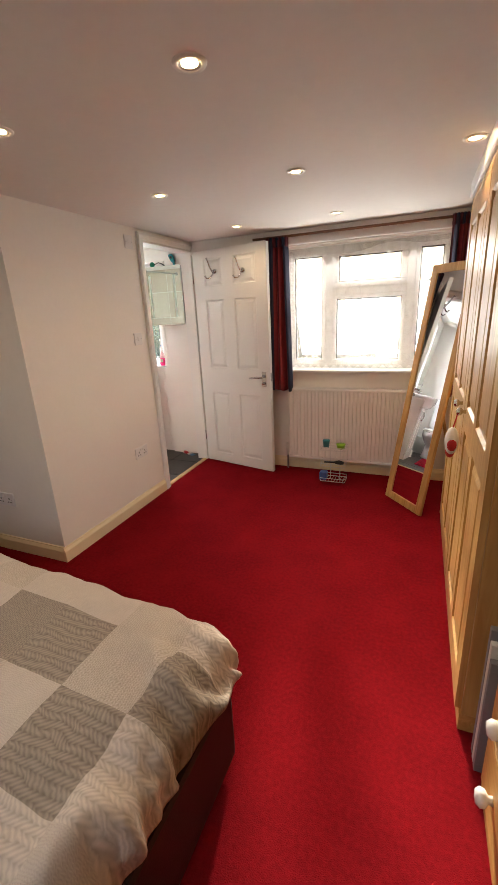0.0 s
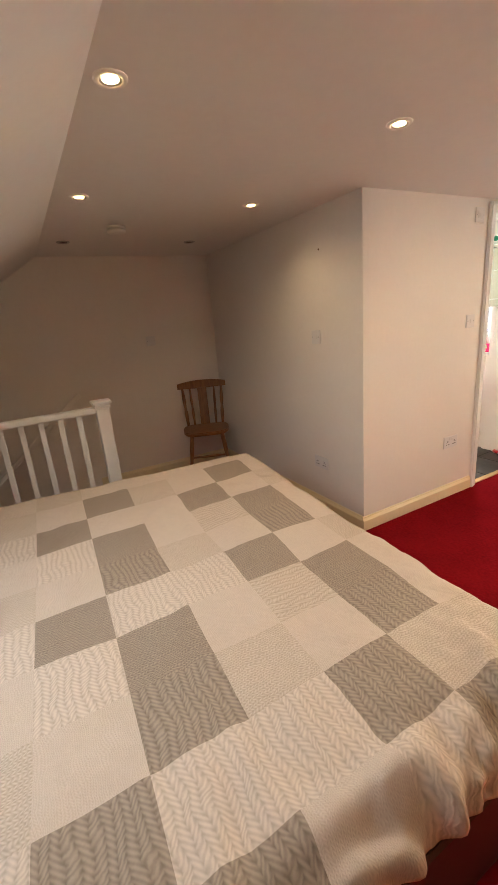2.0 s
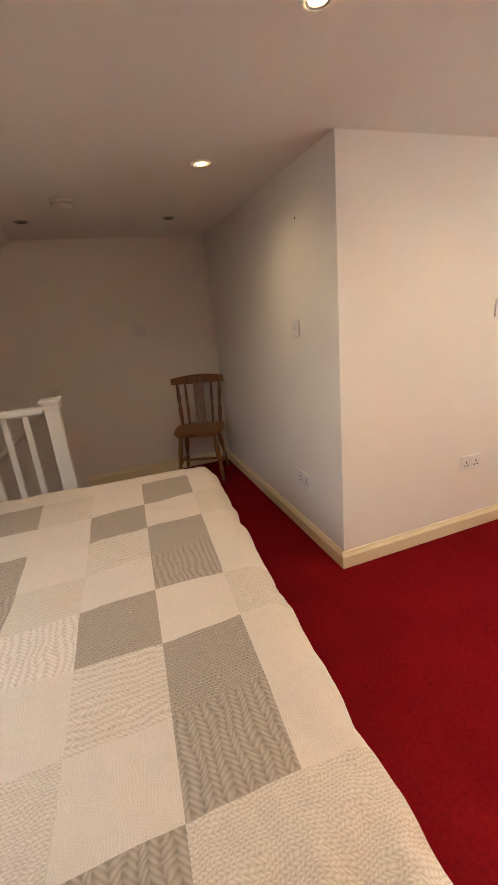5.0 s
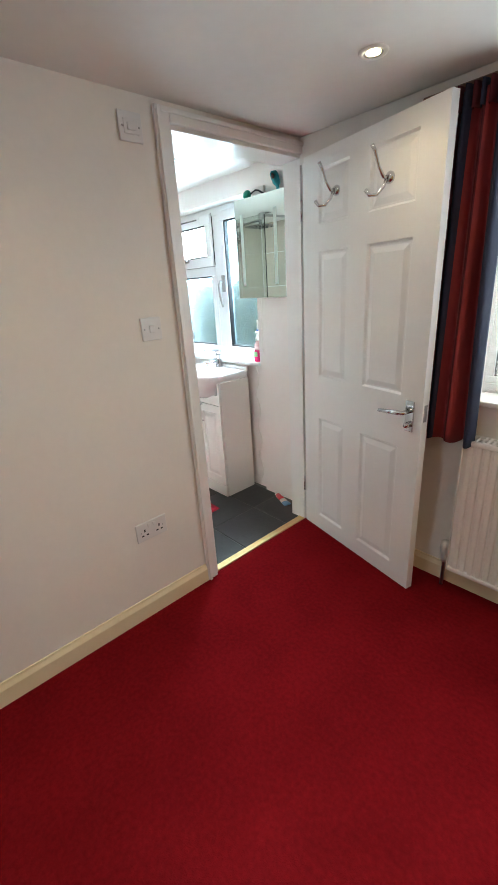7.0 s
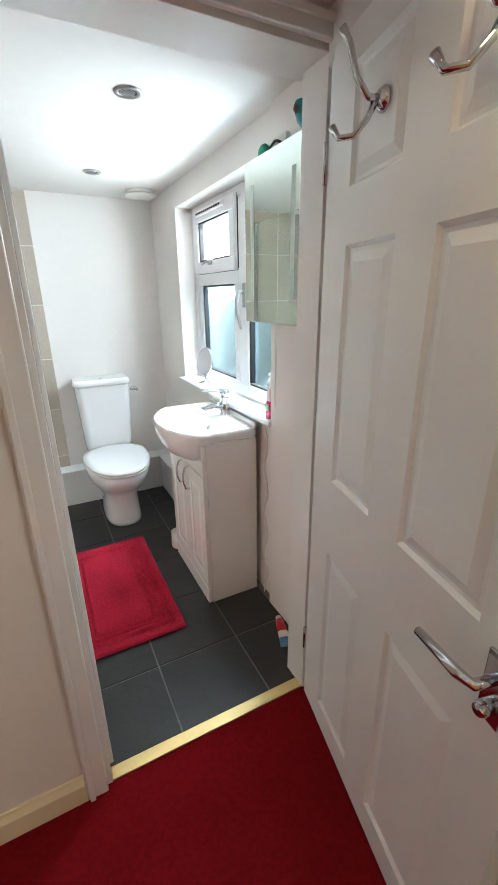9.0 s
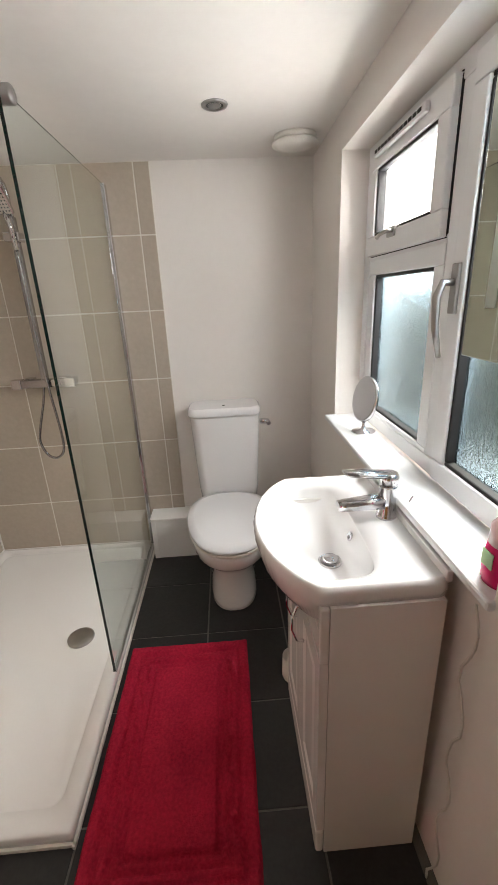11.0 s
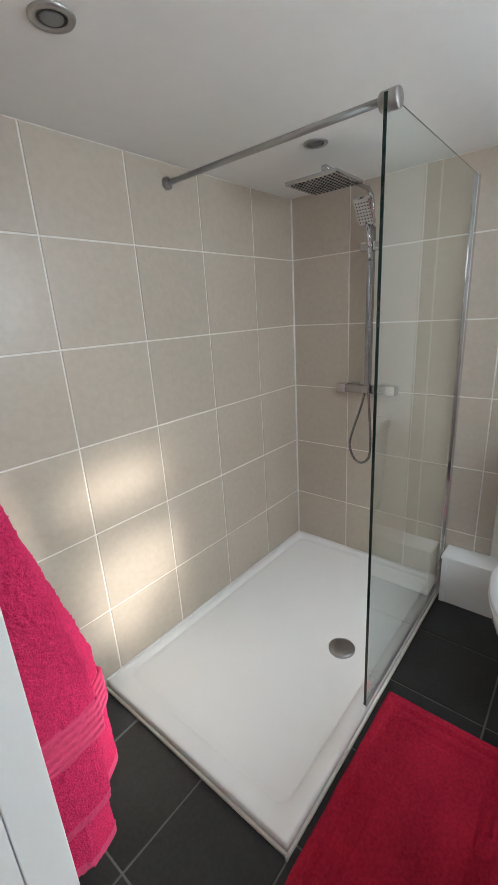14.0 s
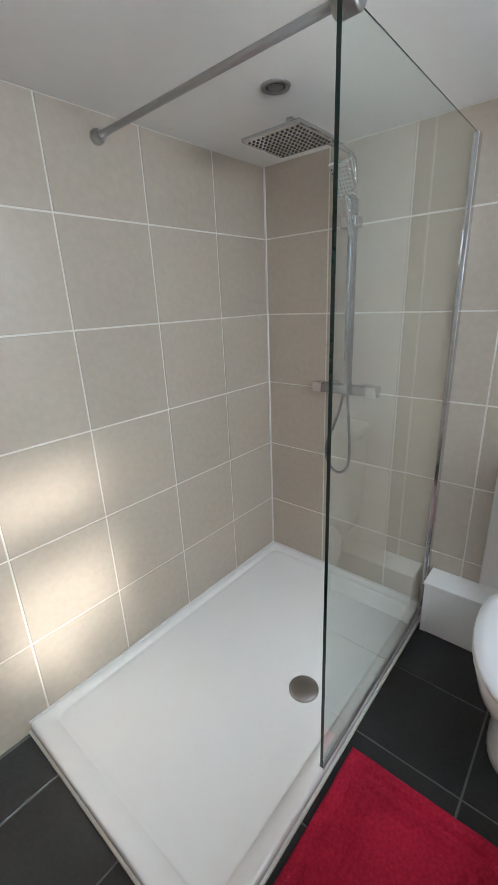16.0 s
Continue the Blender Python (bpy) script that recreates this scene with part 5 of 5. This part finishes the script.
bowl = [bowl_edge(e) for e in edge]
mid = Vector((0, 3.39))
bs = thing("basin", (BCX, 3.4, 0.86), "white ceramic inset basin on the vanity unit", "basin")
rings = []
for sc, z in ((0.30, 0.690), (0.60, 0.700), (0.80, 0.728), (0.93, 0.778), (0.980, 0.815), (1.0, 0.835), (1.0, 0.852), (0.985, 0.862), (0.965, 0.865)):
    rings.append([(BCX + q.x * sc, min(mid.y + (q.y - mid.y) * sc, BYB), z + (0.812 - z) * min(1.0, max(0.0, (q.y - 3.24) / 0.07)) if 0.77 < z < 0.812 else z) for q in edge])
for w, z in ((0.0, 0.863), (0.5, 0.858), (1.0, 0.850)):
    rings.append([(BCX + (e.x * 0.95 * (1 - w) + b_.x * w), (mid.y + (e.y - mid.y) * 0.95) * (1 - w) + b_.y * w, z) for e, b_ in zip(edge, bowl)])
for sc, z in ((0.985, 0.838), (0.95, 0.815), (0.88, 0.785), (0.76, 0.758), (0.58, 0.741), (0.36, 0.732), (0.14, 0.728)):
    rings.append([(BCX + b_.x * sc, 3.385 + (b_.y - 3.385) * sc, z) for b_ in bowl])
part("bowl", loft(bmesh.new(), rings), M_CERAMIC, bs)
lathe(bm := bmesh.new(), [(0.031, 0.729), (0.033, 0.733), (0.028, 0.736), (0.026, 0.731)], (BCX, 3.385, 0), 28, caps=False)
part("waste_ring", bm, M_CHROME, bs)
lathe(bm := bmesh.new(), [(0.021, 0.730), (0.022, 0.741), (0.018, 0.745), (0, 0.747)], (BCX, 3.385, 0), 24)
part("plug", bm, M_CHROME, bs)
lathe(bm := bmesh.new(), [(0.013, 0), (0.013, 0.004), (0.008, 0.004), (0.007, 0.0)], m=Matrix.Translation((BCX, 3.437, 0.806)) @ Matrix.Rotation(radians(70), 4, "X"), sides=18)
part("overflow", bm, M_CHROME, bs)
part("upstand", boxes((BCX - 0.266, BCX + 0.266, 3.553, 3.5675, 0.855, 0.884), bevel=0.004), M_CERAMIC, bs)
tp = thing("basin_tap", (BCX, 3.530, 0.86), "chrome monobloc lever mixer tap", "tap")
lathe(bm := bmesh.new(), [(0.027, 0.860), (0.027, 0.866), (0.023, 0.870), (0.022, 0.945), (0.024, 0.950), (0.0, 0.950)], (BCX, 3.530, 0), 28)
part("body", bm, M_CHROME, tp)
bm = loft(bmesh.new(), [[(BCX + q[0] * w, y, z + q[1] * h) for q in ((-1, -1), (-0.7, -1.2), (0.7, -1.2), (1, -1), (1, 0.6), (0.6, 1), (-0.6, 1), (-1, 0.6))] for y, z, w, h in ((3.527, 0.908, 0.019, 0.018), (3.482, 0.906, 0.019, 0.014), (3.422, 0.902, 0.019, 0.011), (3.400, 0.900, 0.017, 0.010))])
part("spout", bm, M_CHROME, tp)
lathe(bm := bmesh.new(), [(0.024, 0.953), (0.025, 0.975), (0.021, 0.984), (0, 0.986)], (BCX, 3.530, 0), 24)
lv = part("lever_hub", bm, M_CHROME, tp)
bm = loft(bmesh.new(), [[(BCX + q[0] * w, y, z + q[1] * h) for q in ((-1, -1), (1, -1), (1.1, 0), (0.7, 1), (-0.7, 1), (-1.1, 0))] for y, z, w, h in ((3.542, 0.980, 0.018, 0.006), (3.482, 0.985, 0.019, 0.006), (3.422, 0.992, 0.018, 0.005), (3.412, 0.993, 0.012, 0.003))])
part("lever", bm, M_CHROME, tp)
tube(bm := bmesh.new(), [(BCX + 0.02, 3.557, 0.86), (BCX + 0.05, 3.572, 0.94)], 0.002, 6)
part("pop_up_rod", bm, M_CHROME, tp)

# ---- mirror cabinet and what stands on it ----
cb = thing("mirror_cabinet", (-2.38, 3.53, 1.32), "mirror fronted bathroom cabinet with frosted light strips", "cabinet")
part("body", boxes((-2.57, -2.185, 3.505, 3.566, 1.325, 1.84), bevel=0.002), M_SATIN, cb)
part("mirror_door", boxes((-2.575, -2.18, 3.498, 3.5045, 1.32, 1.845), bevel=0.001), M_CABMIRROR, cb, "mirrored door")
M_STRIP = mat("frosted_strip", (0.62, 0.72, 0.66), 0.35)
for x in (-2.52, -2.255):
    part("light_strip", boxes((x - 0.011, x + 0.011, 3.4972, 3.4981, 1.39, 1.77)), M_STRIP, cb, "frosted light strip")
bt_ = thing("spray_bottle", (-2.26, 3.535, 1.84), "teal plastic bottle standing on the cabinet", "bottle")
M_TEAL = mat("teal_plastic", (0.03, 0.28, 0.33), 0.25)
bm = loft(bmesh.new(), [[(-2.26 + dx + r * math.cos(k * math.tau / 16), 3.535 + 0.6 * r * math.sin(k * math.tau / 16), 1.84 + z) for k in range(16)] for dx, r, z in ((0, 0.014, 0), (0, 0.014, 0.006), (-0.002, 0.010, 0.025), (-0.010, 0.024, 0.045), (-0.026, 0.027, 0.085), (-0.030, 0.018, 0.10))])
part("bottle", bm, M_TEAL, bt_)
bm = loft(bmesh.new(), [[(-2.27 + dx + r * math.cos(k * math.tau / 12), 3.512 + 0.3 * r * math.sin(k * math.tau / 12), 1.84 + z) for k in range(12)] for dx, r, z in ((0, 0.006, 0.06), (-0.004, 0.014, 0.072), (-0.008, 0.006, 0.085))])
part("mark", bm, M_DARK, bt_)
rz = thing("razor", (-2.44, 3.535, 1.84), "green handled razor lying on the cabinet", "razor")
part("head", lathe(bmesh.new(), [(0.004, 0), (0.024, 0.004), (0.024, 0.012), (0.004, 0.016)], m=Matrix.Translation((-2.50, 3.54, 1.865)) @ Matrix.Rotation(radians(80), 4, "X") @ Matrix.Rotation(radians(20), 4, "Y"), sides=20), mat("green_plastic", (0.0, 0.25, 0.13), 0.3), rz)
tube(bm := bmesh.new(), [(-2.48, 3.54, 1.868), (-2.43, 3.535, 1.880), (-2.40, 3.53, 1.872), (-2.36, 3.53, 1.848)], [0.004, 0.004, 0.004, 0.006], 8)
part("handle", bm, M_DARK, rz)
tagged(new("small_carton", finish("small_carton", boxes((-2.47, -2.38, 3.545, 3.565, 1.841, 1.895), bevel=0.002), M_PLASTIC)), "small white carton standing on the cabinet", "box")

# sill things
sm_ = thing("shaving_mirror", (-3.40, 3.635, 0.92), "round chrome shaving mirror on the sill", "mirror")
part("foot", lathe(bmesh.new(), [(0.045, 0.920), (0.043, 0.926), (0.010, 0.932), (0.006, 0.95), (0.006, 0.965), (0, 0.965)], (-3.40, 3.635, 0), 24), M_CHROME, sm_)
MT = Matrix.Translation((-3.40, 3.635, 1.045)) @ Matrix.Rotation(radians(-80), 4, "Z") @ Matrix.Rotation(radians(78), 4, "Y")
part("rim", lathe(bmesh.new(), [(0.078, -0.007), (0.084, -0.004), (0.084, 0.004), (0.078, 0.007)], m=MT, sides=36), M_CHROME, sm_)
part("glass", lathe(bmesh.new(), [(0.079, -0.004), (0.079, 0.0045), (0, 0.0045)], m=MT, sides=36), M_MIRROR, sm_)
sp = thing("soap_bottle", (-2.535, 3.59, 0.92), "clear pump bottle of pink soap on the sill", "bottle")
M_PINKSOAP = mat("pink_soap", (0.75, 0.02, 0.16), 0.12, vary=0.1)
M_CLEARP = mat("pale_pink_plastic", (0.78, 0.50, 0.52), 0.15)
ov = [(0.030, 0.0), (0.032, 0.008), (0.030, 0.05), (0.026, 0.075)]
part("body", loft(bmesh.new(), [[(-2.535 + r * math.cos(k * math.tau / 20), 3.59 + 0.65 * r * math.sin(k * math.tau / 20), 0.921 + z) for k in range(20)] for r, z in ov]), M_PINKSOAP, sp)
part("shoulder", loft(bmesh.new(), [[(-2.535 + r * math.cos(k * math.tau / 20), 3.59 + 0.65 * r * math.sin(k * math.tau / 20), 0.921 + z) for k in range(20)] for r, z in ((0.026, 0.0755), (0.025, 0.11), (0.012, 0.128), (0.010, 0.135))]), M_CLEARP, sp)
part("label", boxes((-2.549, -2.521, 3.5685, 3.5705, 0.955, 0.985)), mat("green_label", (0.35, 0.6, 0.3), 0.4), sp, "pale green paper label")
lathe(bm := bmesh.new(), [(0.013, 1.055), (0.013, 1.075), (0.005, 1.08), (0.005, 1.10), (0.012, 1.102), (0.012, 1.112), (0, 1.113)], (-2.535, 3.59, 0), 16)
part("pump", bm, M_PLASTIC, sp)
tb = thing("toothbrush", (-2.57, 3.625, 0.92), "electric toothbrush with a blue ring standing on the sill", "toothbrush")
part("handle", lathe(bmesh.new(), [(0.016, 0.921), (0.016, 0.95), (0.013, 1.03), (0.011, 1.10)], (-2.57, 3.63, 0), 16), M_PLASTIC, tb)
part("ring", lathe(bmesh.new(), [(0.007, 1.10), (0.008, 1.105), (0.008, 1.118), (0.004, 1.12)], (-2.57, 3.63, 0), 12), mat("blue_ring", (0.02, 0.08, 0.4), 0.3), tb)
part("brush", lathe(bmesh.new(), [(0.004, 1.12), (0.004, 1.16), (0.006, 1.165), (0.006, 1.18), (0, 1.181)], (-2.57, 3.63, 0), 10), M_PLASTIC, tb)
ro = random.Random(3)
pts = [(-2.52 + 0.012 * math.sin(k * 0.9) + ro.uniform(-0.004, 0.004), 3.558 - 0.004 * math.cos(k), 0.885 - 0.85 * k / 26) for k in range(27)]
tube(bm := bmesh.new(), pts, 0.0028, 6)
tagged(new("power_cable", finish("power_cable", bm, M_PLASTIC)), "thin white cable hanging down the wall below the sill", "cable")
tube(bm := bmesh.new(), [(-2.455, 3.563, 1.32), (-2.452, 3.560, 1.15), (-2.457, 3.560, 1.03), (-2.447, 3.556, 0.985)], 0.0022, 6)
tagged(new("pull_cord", finish("pull_cord", bm, M_PLASTIC)), "thin white cord hanging below the cabinet", "cord")
tpst = thing("toothpaste_tube", (-2.29, 3.50, 0), "red and white toothpaste tube lying on the tiles", "toothpaste tube")
ta, tb2 = Vector((-2.365, 3.535, 0.018)), Vector((-2.215, 3.490, 0.004))
dirv = (tb2 - ta).normalized()
sidev = Vector((-dirv.y, dirv.x, 0))
for nm, f0, f1, m_ in (("body", 0.14, 0.52, mat("toothpaste_red", (0.55, 0.02, 0.03), 0.3)), ("band", 0.521, 0.72, M_PLASTIC), ("tail", 0.721, 1.0, mat("toothpaste_blue", (0.1, 0.25, 0.45), 0.3))):
    rg = []
    for f in (f0, (f0 + f1) / 2, f1):
        c = ta.lerp(tb2, f)
        wd_, th = 0.016 + 0.012 * f, 0.016 * (1 - f) + 0.002
        rg.append([c + sidev * wd_ * math.cos(k * math.tau / 12) + Vector((0, 0, th * math.sin(k * math.tau / 12))) for k in range(12)])
    part(nm, loft(bmesh.new(), rg), m_, tpst)
tube(bm := bmesh.new(), [ta, ta.lerp(tb2, 0.14)], [0.012, 0.014], 12)
part("cap", bm, M_PLASTIC, tpst)
br = thing("toilet_brush", (-3.19, 3.30, 0), "white plastic toilet brush in its holder", "toilet brush")
lathe(bm := bmesh.new(), [(0.042, 0.0), (0.045, 0.01), (0.042, 0.10), (0.039, 0.10), (0.037, 0.02), (0, 0.02)], (-3.165, 3.325, 0), 24)
part("holder", bm, M_PLASTIC, br)
tube(bm := bmesh.new(), [(-3.165, 3.325, 0.05), (-3.172, 3.36, 0.24), (-3.178, 3.38, 0.36)], [0.006, 0.006, 0.009], 10)
part("handle", bm, M_PLASTIC, br)
tube(bm := bmesh.new(), [(-3.165, 3.325, 0.03), (-3.167, 3.328, 0.09)], 0.026, 14)
part("bristles", bm, M_GROUT, br)

# bath mat with sunken key pattern
bmat = thing("bath_mat", (-2.94, 2.905, 0), "deep pink-red cotton bath mat with a sunken pattern", "bath mat")


def mat_at(u, v):
    x, y = -3.350 + 0.83 * u, 2.658 + 0.492 * v
    e = min(u * 0.83, (1 - u) * 0.83, v * 0.492, (1 - v) * 0.492)
    z = 0.021 * min(1, (e + 0.004) / 0.012) + 0.002 * noise.noise((x * 30, y * 30, 0))
    if 0.040 < e < 0.056 or 0.105 < e < 0.120:
        z -= 0.013
    elif 0.056 < e < 0.105 and (int(x / 0.06) % 2 == 0) != (abs(e - 0.08) < 0.008):
        z -= 0.010
    return (x + 0.004 * noise.noise((y * 9, 0, 1)), y + 0.004 * noise.noise((x * 9, 3, 1)), z)


cloth("body", 150, 96, mat_at, bmat, M_MAT, None, 0)

# towel on its rail beside the doorway
rl = thing("towel_rail", (-2.15, 2.42, 1.3), "short chrome towel rail beside the doorway", "towel rail")
tube(bm := bmesh.new(), [(-2.128, 2.20, 1.33), (-2.20, 2.20, 1.33), (-2.20, 2.64, 1.33), (-2.128, 2.64, 1.33)], 0.008, 10)
part("bar", bm, M_CHROME, rl)
tw = thing("towel", (-2.22, 2.42, 0.6), "bright pink terry towel hanging beside the doorway", "towel")


def towel_at(z0, z1, y0, y1, bulge, ph):
    def at(u, v):
        s_ = math.sin(math.pi * min(max(u, 0.0), 1.0)) ** 0.55
        z = z1 + (z0 - z1) * v
        y = y1 + (y0 - y1) * u - 0.20 * (1 - u) ** 3
        x = -2.15 - bulge * s_ * (0.45 + 0.55 * min(1, v * 1.6)) + 0.018 * math.sin(u * 17 + ph + v * 2) * s_ * min(1, 0.3 + v)
        return (x, y + 0.02 * math.sin(v * 5 + ph) * (u - 0.5), z + 0.012 * math.sin(u * 6 + ph) * v)
    return at


def terry(p):
    return Vector((-1, -0.6, 0.2)) * (0.004 * noise.noise(p * 150) + 0.0022 * noise.noise(p * 310) + 0.003 * noise.noise(p * 22))


outer = towel_at(0.60, 1.345, 2.26, 2.70, 0.195, 0.0)
inner = towel_at(0.46, 1.335, 2.28, 2.68, 0.155, 1.5)
front_layer = cloth("front_layer", 170, 200, outer, tw, [M_TOWEL, M_TOWELBAND], lambda u, v: 1 if 0.70 < v < 0.80 or v > 0.975 else 0, 0.008, fuzz=terry)
cloth("rear_layer", 100, 120, inner, tw, [M_TOWEL, M_TOWELBAND], lambda u, v: 1 if v > 0.975 else 0, 0.008, fuzz=terry)
for k in range(5):
    v = 0.71 + k * 0.02
    tube(bm := bmesh.new(), [Vector(outer(i / 40, v)) + Vector((-0.006, 0, 0)) for i in range(1, 40)], 0.0045, 6)
    part("band_rib", bm, M_TOWELBAND, front_layer)
bn = thing("pedal_bin", (-2.335, 2.015, 0), "small brushed metal bin with a domed lid on the tiles", "bin")
part("body", lathe(bmesh.new(), [(0.080, 0), (0.084, 0.008), (0.084, 0.205), (0.081, 0.212)], (-2.335, 2.015, 0), 32), M_SATIN, bn)
part("lid", lathe(bmesh.new(), [(0.087, 0.213), (0.087, 0.226), (0.080, 0.244), (0.060, 0.260), (0.032, 0.269), (0, 0.272)], (-2.335, 2.015, 0), 32), M_SATIN, bn, "domed metal lid")
bm = prism(bmesh.new(), [(-2.476, 1.825), (-2.472, 1.737), (-2.380, 1.735), (-2.392, 1.800)], 0.0006, 0.002)
tagged(new("paper_sheet", finish("paper_sheet", bm, mat("grey_paper", (0.62, 0.63, 0.62), 0.7, vary=0.04))), "small pale grey sheet lying on the slate tiles", "paper")

# ---- tiles, piece by piece ----


def tile_mesh(name, w, h, t, material, bev=0.0015):
    """A tile from 0 to w and h, its face at z = t."""
    bm = bmesh.new()
    a = [bm.verts.new(q) for q in ((0, 0, 0), (w, 0, 0), (w, h, 0), (0, h, 0))]
    b = [bm.verts.new(q) for q in ((0, 0, t - bev), (w, 0, t - bev), (w, h, t - bev), (0, h, t - bev))]
    c = [bm.verts.new(q) for q in ((bev, bev, t), (w - bev, bev, t), (w - bev, h - bev, t), (bev, h - bev, t))]
    for p, q in ((a, b), (b, c)):
        for k in range(4):
            bm.faces.new((p[k], p[(k + 1) % 4], q[(k + 1) % 4], q[k]))
    bm.faces.new(c)
    bm.faces.new(a[::-1])
    return finish(name, bm, material)


MESHES = {}


def lay(parent, name, m, w, h, t, material):
    key = (name, round(w, 4), round(h, 4), t, material.name)
    if key not in MESHES:
        MESHES[key] = tile_mesh(name, w, h, t, material)
    ob = new(name, MESHES[key])
    ob.parent = parent
    ob.matrix_parent_inverse = where(parent).inverted()
    ob.matrix_basis = m
    return ob


G = 0.0029
tz = [0.0, 0.3445, 0.687, 1.030, 1.3725, 1.715, 2.014]
tx = [-4.138, -3.805, -3.456, -3.107, -2.758, -2.409, -2.128]
gw = structure("tile_wall_shower", boxes((-4.148, -2.128, 1.7185, 1.729, 0, 2.0145)), M_GROUT, "large beige square wall tiles with pale joints", "tiled wall")
gr = structure("tile_wall_end", boxes((-4.148, -4.1405, 1.7295, 2.838, 0, 2.0145)), M_GROUT, "large beige square wall tiles with pale joints", "tiled wall")
structure("corner_sealant", boxes((-4.1395, -4.1315, 1.7315, 1.7395, 0.054, 2.0135), bevel=0.002), M_PLATE, "white sealant bead in the shower corner", "sealant")
ty = [1.733, 2.072, 2.416, 2.765, 2.838]
for a, b in zip(tx, tx[1:]):
    for c, d in zip(tz, tz[1:]):
        lay(gw, "tile", Matrix(((-1, 0, 0, b - G), (0, 0, 1, 1.729), (0, 1, 0, c + G), (0, 0, 0, 1))), b - a - 2 * G, d - c - 2 * G, 0.003, M_TILE)
for a, b in zip(ty, ty[1:]):
    for c, d in zip(tz, tz[1:]):
        lay(gr, "tile", Matrix(((0, 0, 1, -4.1405), (1, 0, 0, a + G), (0, 1, 0, c + G), (0, 0, 0, 1))), b - a - 2 * G, d - c - 2 * G, 0.003, M_TILE)
fb = bpy.data.objects["floor_bathroom"]
fx = [-2.07, -2.375, -2.722, -3.069, -3.416, -3.763, -4.11, -4.147]
fy = [1.74, 1.948, 2.293, 2.635, 2.978, 3.323, 3.567]
for b, a in zip(fx, fx[1:]):
    for c, d in zip(fy, fy[1:]):
        lay(fb, "tile", Matrix(((1, 0, 0, a + G), (0, 1, 0, c + G), (0, 0, 1, -0.004), (0, 0, 0, 1))), b - a - 2 * G, d - c - 2 * G, 0.004, M_SLATE)
